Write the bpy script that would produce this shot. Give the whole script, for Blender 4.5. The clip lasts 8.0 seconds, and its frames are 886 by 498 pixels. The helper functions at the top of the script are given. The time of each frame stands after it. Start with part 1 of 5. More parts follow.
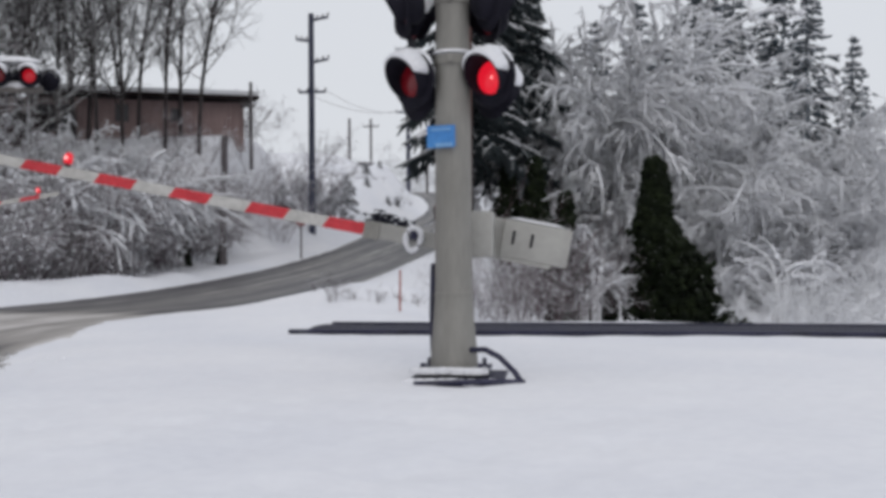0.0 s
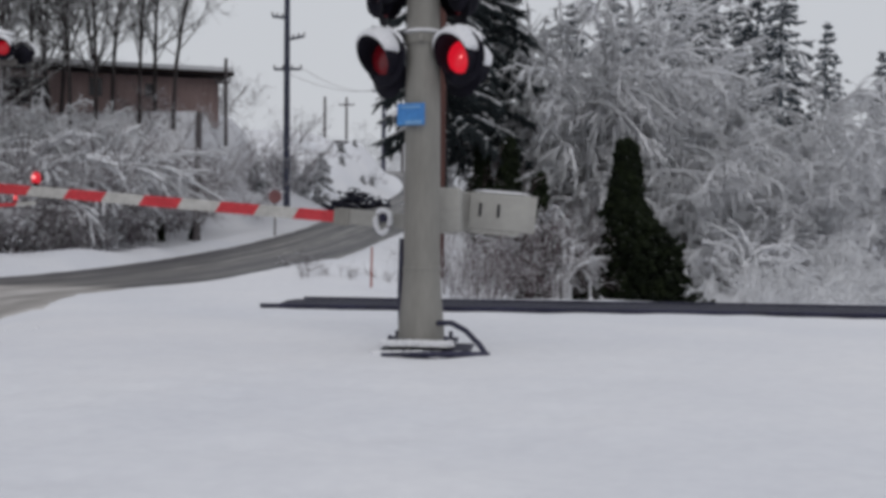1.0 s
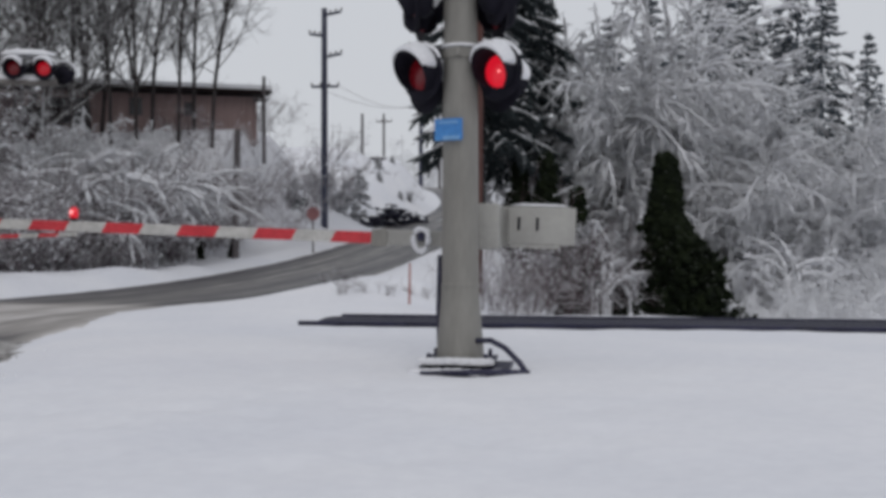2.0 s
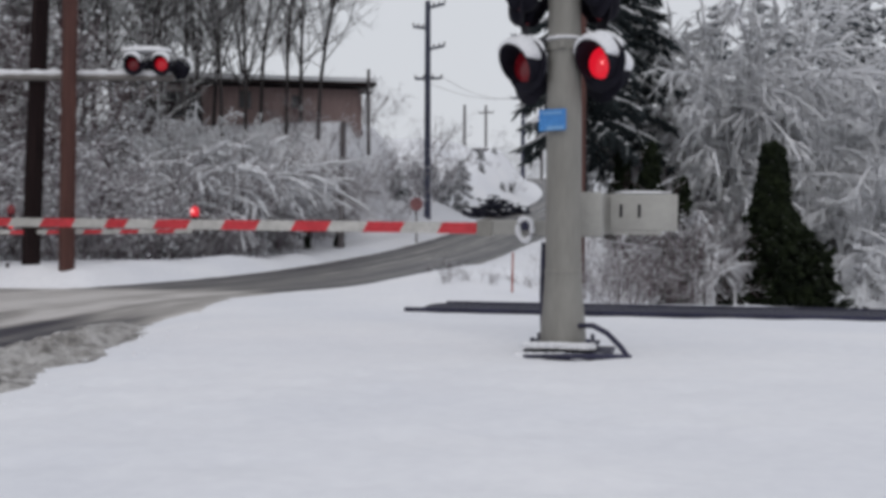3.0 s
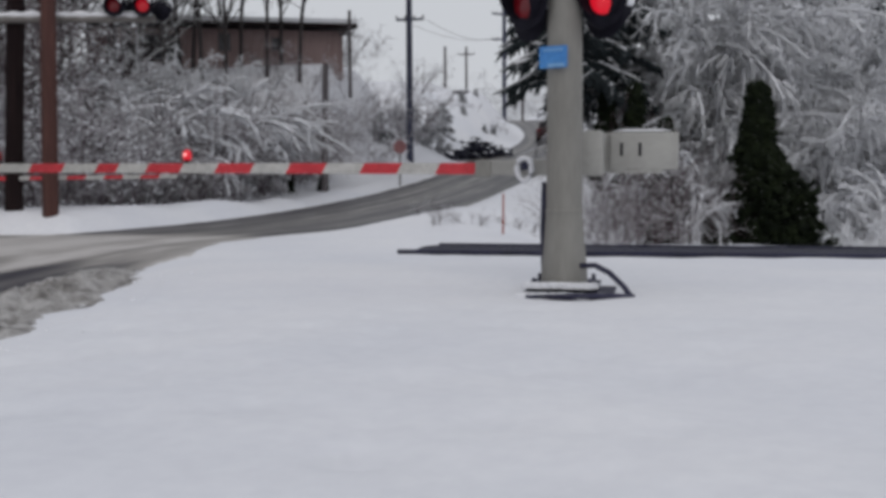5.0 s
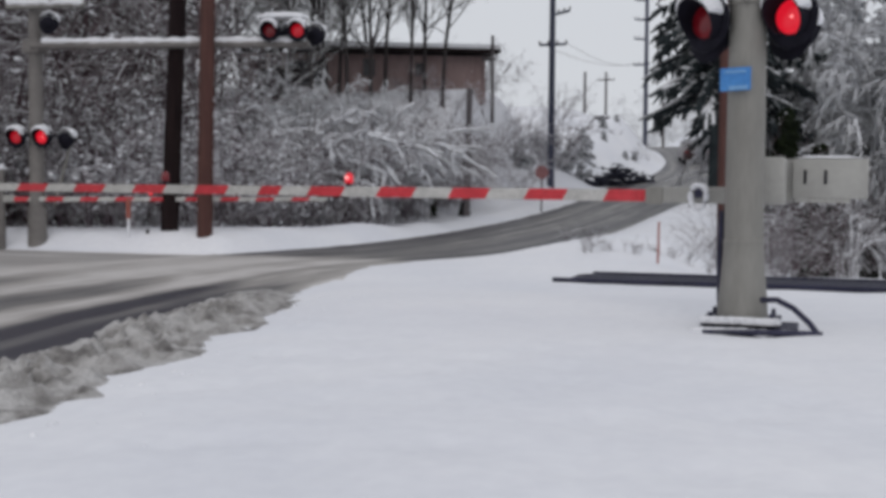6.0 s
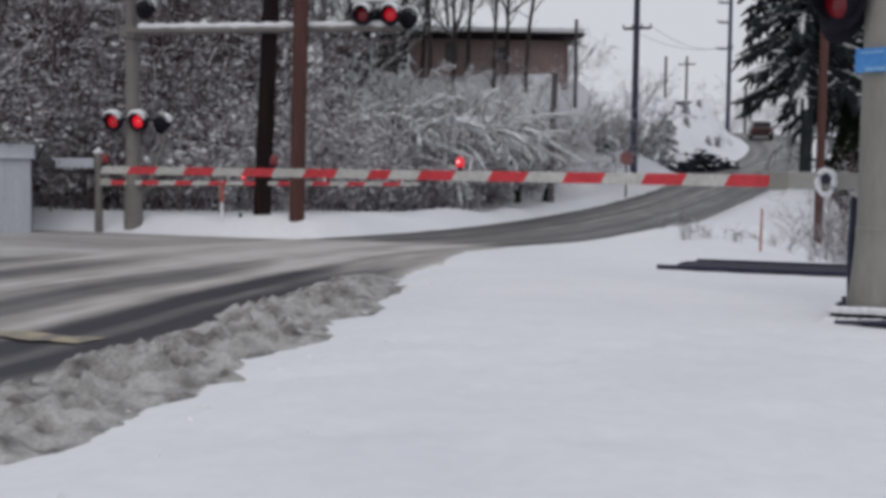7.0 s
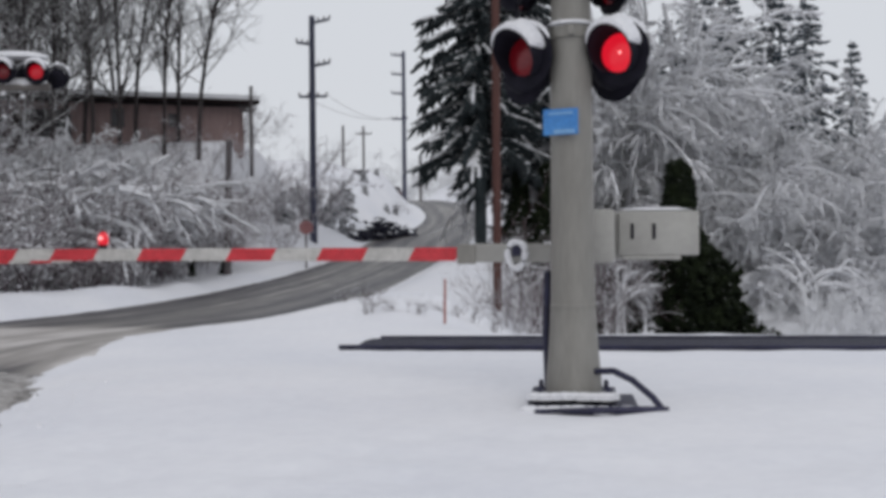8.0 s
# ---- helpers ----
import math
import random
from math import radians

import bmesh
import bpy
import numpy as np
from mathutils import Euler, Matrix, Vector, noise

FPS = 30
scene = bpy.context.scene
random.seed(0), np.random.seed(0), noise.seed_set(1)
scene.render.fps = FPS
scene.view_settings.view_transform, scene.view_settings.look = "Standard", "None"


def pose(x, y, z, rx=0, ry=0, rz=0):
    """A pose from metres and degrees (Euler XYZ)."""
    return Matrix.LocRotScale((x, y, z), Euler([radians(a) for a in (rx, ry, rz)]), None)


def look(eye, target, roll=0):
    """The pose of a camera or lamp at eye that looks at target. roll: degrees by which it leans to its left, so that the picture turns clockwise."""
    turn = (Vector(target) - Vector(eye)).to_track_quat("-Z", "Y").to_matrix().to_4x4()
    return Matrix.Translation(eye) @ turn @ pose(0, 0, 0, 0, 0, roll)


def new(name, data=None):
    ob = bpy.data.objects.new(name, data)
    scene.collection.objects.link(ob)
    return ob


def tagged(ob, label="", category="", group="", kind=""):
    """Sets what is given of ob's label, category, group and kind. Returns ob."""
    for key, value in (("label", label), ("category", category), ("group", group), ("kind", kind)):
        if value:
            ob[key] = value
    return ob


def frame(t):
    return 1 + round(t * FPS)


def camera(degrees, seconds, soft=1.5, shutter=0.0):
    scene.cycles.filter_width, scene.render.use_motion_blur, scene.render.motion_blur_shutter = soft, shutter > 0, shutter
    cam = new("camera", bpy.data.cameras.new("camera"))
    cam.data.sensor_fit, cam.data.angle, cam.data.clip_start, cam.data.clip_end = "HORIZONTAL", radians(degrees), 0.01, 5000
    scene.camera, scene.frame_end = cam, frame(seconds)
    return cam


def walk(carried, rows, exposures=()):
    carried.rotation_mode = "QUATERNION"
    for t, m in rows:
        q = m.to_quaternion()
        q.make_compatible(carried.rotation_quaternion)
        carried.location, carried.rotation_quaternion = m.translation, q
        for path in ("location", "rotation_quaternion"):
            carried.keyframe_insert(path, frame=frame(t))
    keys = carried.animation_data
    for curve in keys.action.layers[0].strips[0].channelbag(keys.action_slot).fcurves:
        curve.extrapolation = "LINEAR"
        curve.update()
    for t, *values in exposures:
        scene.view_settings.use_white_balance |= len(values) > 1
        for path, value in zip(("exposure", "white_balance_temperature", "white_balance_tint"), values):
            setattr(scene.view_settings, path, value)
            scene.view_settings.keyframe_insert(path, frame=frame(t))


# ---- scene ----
cam = camera(44, 8.0, soft=4.0)
PATH = [
    (0, (1.157, -10.009, 1.156), (0.908, -8.024, 1.138), -0.31),
    (0.5, (1.221, -10.240, 1.127), (1.005, -8.252, 1.086), 0.22),
    (1, (1.245, -10.234, 1.115), (1.042, -8.246, 1.061), 0.45),
    (1.5, (1.234, -10.178, 1.133), (1.017, -8.190, 1.091), 0.29),
    (1.7, (1.219, -10.107, 1.125), (0.984, -8.121, 1.093), 0.20),
    (2.8, (1.249, -10.304, 1.115), (0.842, -8.346, 1.090), 0.02),
    (3, (1.250, -10.441, 1.086), (0.797, -8.494, 1.044), 0.16),
    (3.2, (1.300, -10.618, 1.069), (0.770, -8.691, 1.005), 0.17),
    (3.5, (1.353, -10.849, 1.049), (0.650, -8.979, 0.951), 0.14),
    (3.8, (1.263, -10.930, 1.023), (0.449, -9.107, 0.907), 0.10),
    (4, (1.191, -10.910, 1.014), (0.381, -9.086, 0.888), 0.03),
    (4.2, (1.149, -10.809, 1.021), (0.469, -8.933, 0.887), -0.08),
    (4.5, (1.104, -10.595, 1.044), (0.611, -8.663, 0.897), -0.30),
    (4.7, (1.094, -10.499, 1.050), (0.685, -8.547, 0.896), -0.49),
    (5.8, (0.706, -10.140, 1.061), (0.136, -8.225, 0.964), 0.37),
    (6, (0.633, -10.128, 1.057), (-0.015, -8.238, 0.958), 0.38),
    (6.2, (0.588, -10.279, 1.043), (-0.128, -8.415, 0.927), 0.55),
    (6.5, (0.502, -10.463, 1.025), (-0.318, -8.644, 0.888), 0.77),
    (6.6, (0.447, -10.446, 1.026), (-0.391, -8.635, 0.885), 0.77),
    (6.7, (0.382, -10.399, 1.028), (-0.457, -8.588, 0.886), 0.76),
    (6.8, (0.312, -10.329, 1.031), (-0.516, -8.514, 0.892), 0.74),
    (7, (0.185, -10.131, 1.040), (-0.584, -8.289, 0.914), 0.62),
    (7.2, (0.093, -9.843, 1.050), (-0.565, -7.957, 0.945), 0.42),
    (7.5, (-0.007, -9.345, 1.068), (-0.499, -7.407, 1.006), 0.05),
    (7.8, (-0.055, -8.947, 1.094), (-0.363, -6.971, 1.069), -0.30),
    (8, (-0.078, -8.692, 1.113), (-0.295, -6.704, 1.112), -0.53),
]
EXPOSURE = [(0, 0.08), (0.5, -0.08), (1.0, -0.22), (1.5, -0.25), (2.8, -0.02), (3.5, -0.10), (4.0, -0.21), (4.5, -0.28), (5.8, -0.05), (6.5, -0.10), (7.0, -0.10), (7.5, -0.02), (8.0, 0.0)]
walk(cam, [(t, look(eye, target, roll)) for t, eye, target, roll in PATH], EXPOSURE)

# ---- light: a bright overcast winter sky ----
world = bpy.data.worlds.new("overcast_sky")
scene.world = world
world.use_nodes = True
wn = world.node_tree
wn.nodes.clear()
w_out = wn.nodes.new("ShaderNodeOutputWorld")
w_bg = wn.nodes.new("ShaderNodeBackground")
w_sky = wn.nodes.new("ShaderNodeTexSky")
w_sky.sky_type = "NISHITA"
w_sky.sun_disc = False
w_sky.sun_elevation = radians(35)
w_sky.sun_rotation = radians(200)
w_sky.dust_density = 6.0
w_dim = wn.nodes.new("ShaderNodeMix")
w_dim.data_type = "RGBA"
w_dim.blend_type = "MULTIPLY"
w_dim.inputs[0].default_value = 1.0
w_dim.inputs[7].default_value = (0.08, 0.08, 0.08, 1)
wn.links.new(w_sky.outputs[0], w_dim.inputs[6])
w_mix = wn.nodes.new("ShaderNodeMix")
w_mix.data_type = "RGBA"
w_mix.inputs[0].default_value = 0.92
w_mix.inputs[7].default_value = (0.757, 0.782, 0.832, 1)
wn.links.new(w_dim.outputs[2], w_mix.inputs[6])
wn.links.new(w_mix.outputs[2], w_bg.inputs[0])
w_bg.inputs[1].default_value = 0.92
wn.links.new(w_bg.outputs[0], w_out.inputs[0])

sun = new("sun", bpy.data.lights.new("sun", "SUN"))
sun.data.energy = 0.5
sun.data.angle = radians(40)
sun.data.color = (1.0, 0.97, 0.93)
sun.matrix_world = look((20, -40, 40), (0, 0, 0))


# ---- materials ----
def material(name, rough=0.8, metal=0.0):
    m = bpy.data.materials.new(name)
    m.use_nodes = True
    b = m.node_tree.nodes["Principled BSDF"]
    b.inputs["Roughness"].default_value = rough
    b.inputs["Metallic"].default_value = metal
    return m, m.node_tree, b


def noise_ramp(nt, scale, stops, detail=6, coords="Object", warp=None):
    tc = nt.nodes.new("ShaderNodeTexCoord")
    mp = nt.nodes.new("ShaderNodeMapping")
    if warp:
        mp.inputs["Scale"].default_value = warp
    tx = nt.nodes.new("ShaderNodeTexNoise")
    tx.inputs["Scale"].default_value = scale
    tx.inputs["Detail"].default_value = detail
    rp = nt.nodes.new("ShaderNodeValToRGB")
    while len(rp.color_ramp.elements) < len(stops):
        rp.color_ramp.elements.new(0.5)
    for e, (p, c) in zip(rp.color_ramp.elements, stops):
        e.position, e.color = p, (*c, 1)
    nt.links.new(tc.outputs[coords], mp.inputs[0])
    nt.links.new(mp.outputs[0], tx.inputs["Vector"])
    nt.links.new(tx.outputs["Fac"], rp.inputs[0])
    return tx, rp


def mixed(nt, fac, a, b, blend="MIX"):
    n = nt.nodes.new("ShaderNodeMix")
    n.data_type, n.blend_type = "RGBA", blend
    if isinstance(fac, float):
        n.inputs[0].default_value = fac
    else:
        nt.links.new(fac, n.inputs[0])
    for k, v in ((6, a), (7, b)):
        if isinstance(v, tuple):
            n.inputs[k].default_value = (*v, 1)
        else:
            nt.links.new(v, n.inputs[k])
    return n.outputs[2]


def bumped(nt, bsdf, height, strength=0.3, distance=0.02):
    b = nt.nodes.new("ShaderNodeBump")
    b.inputs["Strength"].default_value = strength
    b.inputs["Distance"].default_value = distance
    nt.links.new(height, b.inputs["Height"])
    nt.links.new(b.outputs[0], bsdf.inputs["Normal"])


def surface(name, scale, stops, rough=0.8, metal=0.0, bump=0.3, fine=8.0, warp=None, depth=0.01, grain=0.78):
    """A two-scale noisy surface."""
    m, nt, b = material(name, rough, metal)
    _, big = noise_ramp(nt, scale, stops, warp=warp)
    ftx, small = noise_ramp(nt, scale * fine, [(0.3, (grain, grain, grain)), (0.7, (1.04, 1.04, 1.04))], warp=warp)
    nt.links.new(mixed(nt, 1.0, big.outputs[0], small.outputs[0], "MULTIPLY"), b.inputs["Base Color"])
    bumped(nt, b, ftx.outputs["Fac"], bump, depth)
    return m


def snow_topped(name, dark, light, snow=(0.82, 0.83, 0.86), low=0.05, high=0.45, scale=3.0, rough=0.9):
    """A surface that carries snow wherever it faces up, with ragged edges."""
    m, nt, b = material(name, rough)
    _, base = noise_ramp(nt, scale, [(0.3, dark), (0.7, light)])
    geo = nt.nodes.new("ShaderNodeNewGeometry")
    sep = nt.nodes.new("ShaderNodeSeparateXYZ")
    nt.links.new(geo.outputs["Normal"], sep.inputs[0])
    tc = nt.nodes.new("ShaderNodeTexCoord")
    rag = nt.nodes.new("ShaderNodeTexNoise")
    rag.inputs["Scale"].default_value = scale * 4
    nt.links.new(tc.outputs["Object"], rag.inputs["Vector"])
    add = nt.nodes.new("ShaderNodeMath")
    add.operation = "MULTIPLY_ADD"
    add.inputs[1].default_value = 0.7
    nt.links.new(rag.outputs["Fac"], add.inputs[0])
    nt.links.new(sep.outputs["Z"], add.inputs[2])
    mr = nt.nodes.new("ShaderNodeMapRange")
    mr.inputs["From Min"].default_value = low + 0.35
    mr.inputs["From Max"].default_value = high + 0.35
    nt.links.new(add.outputs[0], mr.inputs["Value"])
    nt.links.new(mixed(nt, mr.outputs[0], base.outputs[0], snow), b.inputs["Base Color"])
    return m


def make_snow():
    m, nt, b = material("snow", 0.75)
    _, big = noise_ramp(nt, 0.35, [(0.3, (0.74, 0.75, 0.80)), (0.7, (0.83, 0.83, 0.86))])
    f, small = noise_ramp(nt, 9.0, [(0.25, (0.93, 0.93, 0.94)), (0.7, (1.0, 1.0, 1.0))])
    nt.links.new(mixed(nt, 1.0, big.outputs[0], small.outputs[0], "MULTIPLY"), b.inputs["Base Color"])
    g, _ = noise_ramp(nt, 2.2, [(0, (0, 0, 0)), (1, (1, 1, 1))], detail=8)
    bumped(nt, b, g.outputs["Fac"], 0.35, 0.05)
    return m


M_SNOW = make_snow()
M_SNOWCAP = surface("snow_cap", 6, [(0.3, (0.76, 0.77, 0.81)), (0.7, (0.84, 0.84, 0.87))], 0.8, bump=0.4)
M_SLUSH = surface("dirty_slush", 5.0, [(0.30, (0.10, 0.09, 0.088)), (0.44, (0.30, 0.285, 0.275)), (0.62, (0.52, 0.505, 0.50))], 0.6, bump=0.8, depth=0.03)
M_POLE_GREY = surface("galvanised_steel", 1.6, [(0.3, (0.195, 0.188, 0.172)), (0.7, (0.265, 0.257, 0.238))], 0.55, 0.2, bump=0.05, grain=0.93, warp=(2.5, 2.5, 0.5))
M_WEATHERED = surface("weathered_steel", 1.6, [(0.3, (0.13, 0.12, 0.115)), (0.7, (0.20, 0.185, 0.175))], 0.65, 0.1, bump=0.05, grain=0.9)
M_BOX_GREY = surface("grey_paint", 2, [(0.3, (0.29, 0.285, 0.27)), (0.7, (0.37, 0.365, 0.345))], 0.55, bump=0.05, grain=0.94)
M_BLACK = surface("black_paint", 5, [(0.3, (0.005, 0.005, 0.010)), (0.7, (0.012, 0.011, 0.020))], 0.8, bump=0.1)
M_BLACK.node_tree.nodes["Principled BSDF"].inputs["Specular IOR Level"].default_value = 0.2
M_DARK_STEEL = surface("dark_wet_steel", 4, [(0.3, (0.014, 0.014, 0.034)), (0.7, (0.030, 0.030, 0.072))], 0.5, 0.3)
M_RED = surface("red_reflective_tape", 3, [(0.3, (0.50, 0.022, 0.035)), (0.7, (0.62, 0.04, 0.055))], 0.5, bump=0.05)
M_WHITE = surface("white_arm_paint", 3, [(0.3, (0.44, 0.43, 0.41)), (0.7, (0.56, 0.55, 0.53))], 0.5, bump=0.05)
M_BLUE = surface("blue_sign_sheeting", 4, [(0.3, (0.035, 0.19, 0.52)), (0.7, (0.06, 0.26, 0.62))], 0.4, bump=0.03)
M_SIGN_WHITE = surface("white_sign_print", 8, [(0.3, (0.16, 0.36, 0.62)), (0.7, (0.22, 0.42, 0.68))], 0.5, bump=0.03)
M_WOOD_RED = surface("red_brown_pole_wood", 2.5, [(0.25, (0.05, 0.018, 0.015)), (0.75, (0.105, 0.042, 0.034))], 0.85, bump=0.6, warp=(6, 6, 0.4))
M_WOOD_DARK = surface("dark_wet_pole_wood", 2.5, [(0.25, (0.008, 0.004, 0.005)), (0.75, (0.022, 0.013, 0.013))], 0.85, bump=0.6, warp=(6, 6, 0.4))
M_WOOD_GREY = surface("weathered_pole_wood", 2.5, [(0.25, (0.07, 0.065, 0.075)), (0.75, (0.15, 0.13, 0.13))], 0.85, bump=0.6, warp=(6, 6, 0.4))
M_POLE_BLUE = surface("dark_blue_grey_pole", 2.5, [(0.25, (0.035, 0.04, 0.075)), (0.75, (0.07, 0.075, 0.12))], 0.8, bump=0.5, warp=(6, 6, 0.4))
M_WALL = surface("brown_siding", 1.2, [(0.3, (0.25, 0.175, 0.17)), (0.7, (0.35, 0.255, 0.245))], 0.85, bump=0.3, warp=(8, 8, 0.6))
M_GLASS_DARK = surface("dark_window", 2, [(0.3, (0.03, 0.03, 0.035)), (0.7, (0.06, 0.055, 0.06))], 0.25)
M_CABINET = surface("pale_cabinet_steel", 1.5, [(0.3, (0.40, 0.42, 0.47)), (0.7, (0.47, 0.49, 0.54))], 0.5, bump=0.1, warp=(6, 6, 0.5))
M_BARK = snow_topped("snowy_bark", (0.018, 0.014, 0.016), (0.055, 0.045, 0.044), low=0.25, high=0.6)
M_TWIG = snow_topped("snowy_twig", (0.046, 0.026, 0.036), (0.145, 0.092, 0.115), low=-0.02, high=0.55, scale=2.0)
M_TWIG_BROWN = snow_topped("brown_snowy_twig", (0.028, 0.014, 0.018), (0.088, 0.047, 0.056), low=0.42, high=0.9, scale=2.0)
M_FROST = snow_topped("snow_laden_spray", (0.42, 0.42, 0.43), (0.62, 0.62, 0.63), low=-0.55, high=0.55, scale=1.2)
M_FIR = snow_topped("snowy_fir_needles", (0.008, 0.013, 0.016), (0.024, 0.034, 0.038), low=0.62, high=1.0, scale=2.5)
# haze put into the colour: paler, bluer needles for the distant firs
M_FIR_HAZED = snow_topped("hazed_snowy_fir_needles", (0.045, 0.06, 0.075), (0.10, 0.12, 0.14), low=0.15, high=0.7, scale=1.5)
M_IVY = snow_topped("dark_ivy", (0.004, 0.006, 0.004), (0.016, 0.022, 0.010), low=1.0, high=1.3, scale=4)
M_IVY.node_tree.nodes["Principled BSDF"].inputs["Specular IOR Level"].default_value = 0.1
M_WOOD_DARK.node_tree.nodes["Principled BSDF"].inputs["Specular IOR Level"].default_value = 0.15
M_REDPOST = surface("orange_red_marker", 5, [(0.3, (0.30, 0.08, 0.06)), (0.7, (0.38, 0.12, 0.09))], 0.6)
M_YELLOW = surface("worn_yellow_paint", 6, [(0.38, (0.22, 0.205, 0.185)), (0.62, (0.42, 0.355, 0.25))], 0.7)


def lamp_glass(name, strength, colour=(1.0, 0.03, 0.05)):
    m, nt, b = material(name, 0.25)
    tx, rp = noise_ramp(nt, 14, [(0.35, (0.08, 0.005, 0.008)), (0.65, (0.13, 0.009, 0.014))])
    nt.links.new(rp.outputs[0], b.inputs["Base Color"])
    b.inputs["Emission Color"].default_value = (*colour, 1)
    b.inputs["Emission Strength"].default_value = strength
    return m


M_LIT = lamp_glass("lit_red_lens", 0.66, (1.0, 0.012, 0.035))
M_DIM = lamp_glass("dim_red_lens", 0.03, (1.0, 0.02, 0.05))
M_MID = lamp_glass("half_lit_red_lens", 0.30, (1.0, 0.012, 0.035))
M_BULB = lamp_glass("bright_bulb", 1.6, (1.0, 0.35, 0.35))


def make_road():
    """Slush-covered asphalt: dark wheel ruts, paler over the level crossing."""
    m, nt, b = material("wet_slushy_asphalt", 0.5)

    def op(kind, a, b2=None, c=None):
        n = nt.nodes.new("ShaderNodeMath")
        n.operation = kind
        for k, v in enumerate((a, b2, c)):
            if v is None:
                continue
            if isinstance(v, (int, float)):
                n.inputs[k].default_value = v
            else:
                nt.links.new(v, n.inputs[k])
        return n.outputs[0]

    def ranged(v, a, b2):
        n = nt.nodes.new("ShaderNodeMapRange")
        n.interpolation_type = "SMOOTHSTEP"
        n.inputs["From Min"].default_value, n.inputs["From Max"].default_value = a, b2
        nt.links.new(v, n.inputs["Value"])
        return n.outputs[0]

    # u runs along the road, v across it
    uv = nt.nodes.new("ShaderNodeUVMap")
    sep = nt.nodes.new("ShaderNodeSeparateXYZ")
    nt.links.new(uv.outputs[0], sep.inputs[0])
    tc = nt.nodes.new("ShaderNodeTexCoord")
    place = nt.nodes.new("ShaderNodeSeparateXYZ")
    nt.links.new(tc.outputs["Object"], place.inputs[0])

    def streaks(scale, detail, along):
        mp = nt.nodes.new("ShaderNodeMapping")
        mp.inputs["Scale"].default_value = (along, 1.0, 1.0)
        nt.links.new(uv.outputs[0], mp.inputs[0])
        n = nt.nodes.new("ShaderNodeTexNoise")
        n.inputs["Scale"].default_value, n.inputs["Detail"].default_value = scale, detail
        nt.links.new(mp.outputs[0], n.inputs["Vector"])
        return n.outputs["Fac"]

    broad, fine, blotch = streaks(0.9, 3, 0.08), streaks(4.5, 8, 0.10), streaks(1.6, 5, 0.6)
    v = op("MULTIPLY_ADD", op("SUBTRACT", broad, 0.5), 0.9, sep.outputs["Y"])

    def rut(at, width, depth):
        q = op("DIVIDE", op("SUBTRACT", v, at), width)
        return op("MULTIPLY", op("EXPONENT", op("MULTIPLY", op("MULTIPLY", q, q), -1.0)), depth)

    near = op("ADD", op("ADD", rut(1.85, 0.26, 1.0), rut(2.55, 0.36, 0.85)), op("ADD", rut(0.45, 0.45, 0.50), op("ADD", rut(-1.5, 0.5, 0.52), op("ADD", rut(-3.0, 0.6, 0.4), 0.08))))
    far = op("ADD", op("ADD", rut(1.75, 0.4, 0.25), rut(-1.85, 0.35, 0.30)), op("ADD", op("ADD", rut(0.75, 0.25, 0.26), rut(-0.7, 0.25, 0.24)), op("MULTIPLY_ADD", op("SUBTRACT", streaks(2.6, 4, 0.03), 0.5), 0.9, 0.44)))
    beyond = ranged(place.outputs["Y"], 8.7, 10.2)
    wet = op("ADD", op("MULTIPLY", near, op("SUBTRACT", 1.0, beyond)), op("MULTIPLY", far, beyond))
    # packed snow over the rails
    over = op("MULTIPLY", ranged(place.outputs["Y"], 1.0, 5.0), op("SUBTRACT", 1.0, beyond))
    wet = op("MULTIPLY", wet, op("MULTIPLY_ADD", over, -0.75, 1.0))
    wet = op("ADD", wet, op("ADD", op("MULTIPLY", op("SUBTRACT", fine, 0.5), 0.55), op("MULTIPLY", op("SUBTRACT", blotch, 0.5), 0.3)))
    r = nt.nodes.new("ShaderNodeValToRGB")
    stops = [(0.02, (0.56, 0.535, 0.52)), (0.22, (0.34, 0.32, 0.305)), (0.45, (0.17, 0.162, 0.158)), (0.62, (0.105, 0.10, 0.105)), (0.85, (0.032, 0.03, 0.042))]
    while len(r.color_ramp.elements) < len(stops):
        r.color_ramp.elements.new(0.5)
    for e, (p, c) in zip(r.color_ramp.elements, stops):
        e.position, e.color = p, (*c, 1)
    nt.links.new(wet, r.inputs[0])
    nt.links.new(r.outputs[0], b.inputs["Base Color"])
    b.inputs["Specular IOR Level"].default_value = 0.3
    bumped(nt, b, fine, 0.5, 0.02)
    return m


M_SIDE_ROAD = surface("packed_tan_slush", 0.5, [(0.3, (0.27, 0.25, 0.24)), (0.5, (0.40, 0.38, 0.37)), (0.7, (0.58, 0.565, 0.56))], 0.6, bump=0.5, fine=7, warp=(0.25, 1.6, 1), depth=0.02)
M_ROAD = make_road()


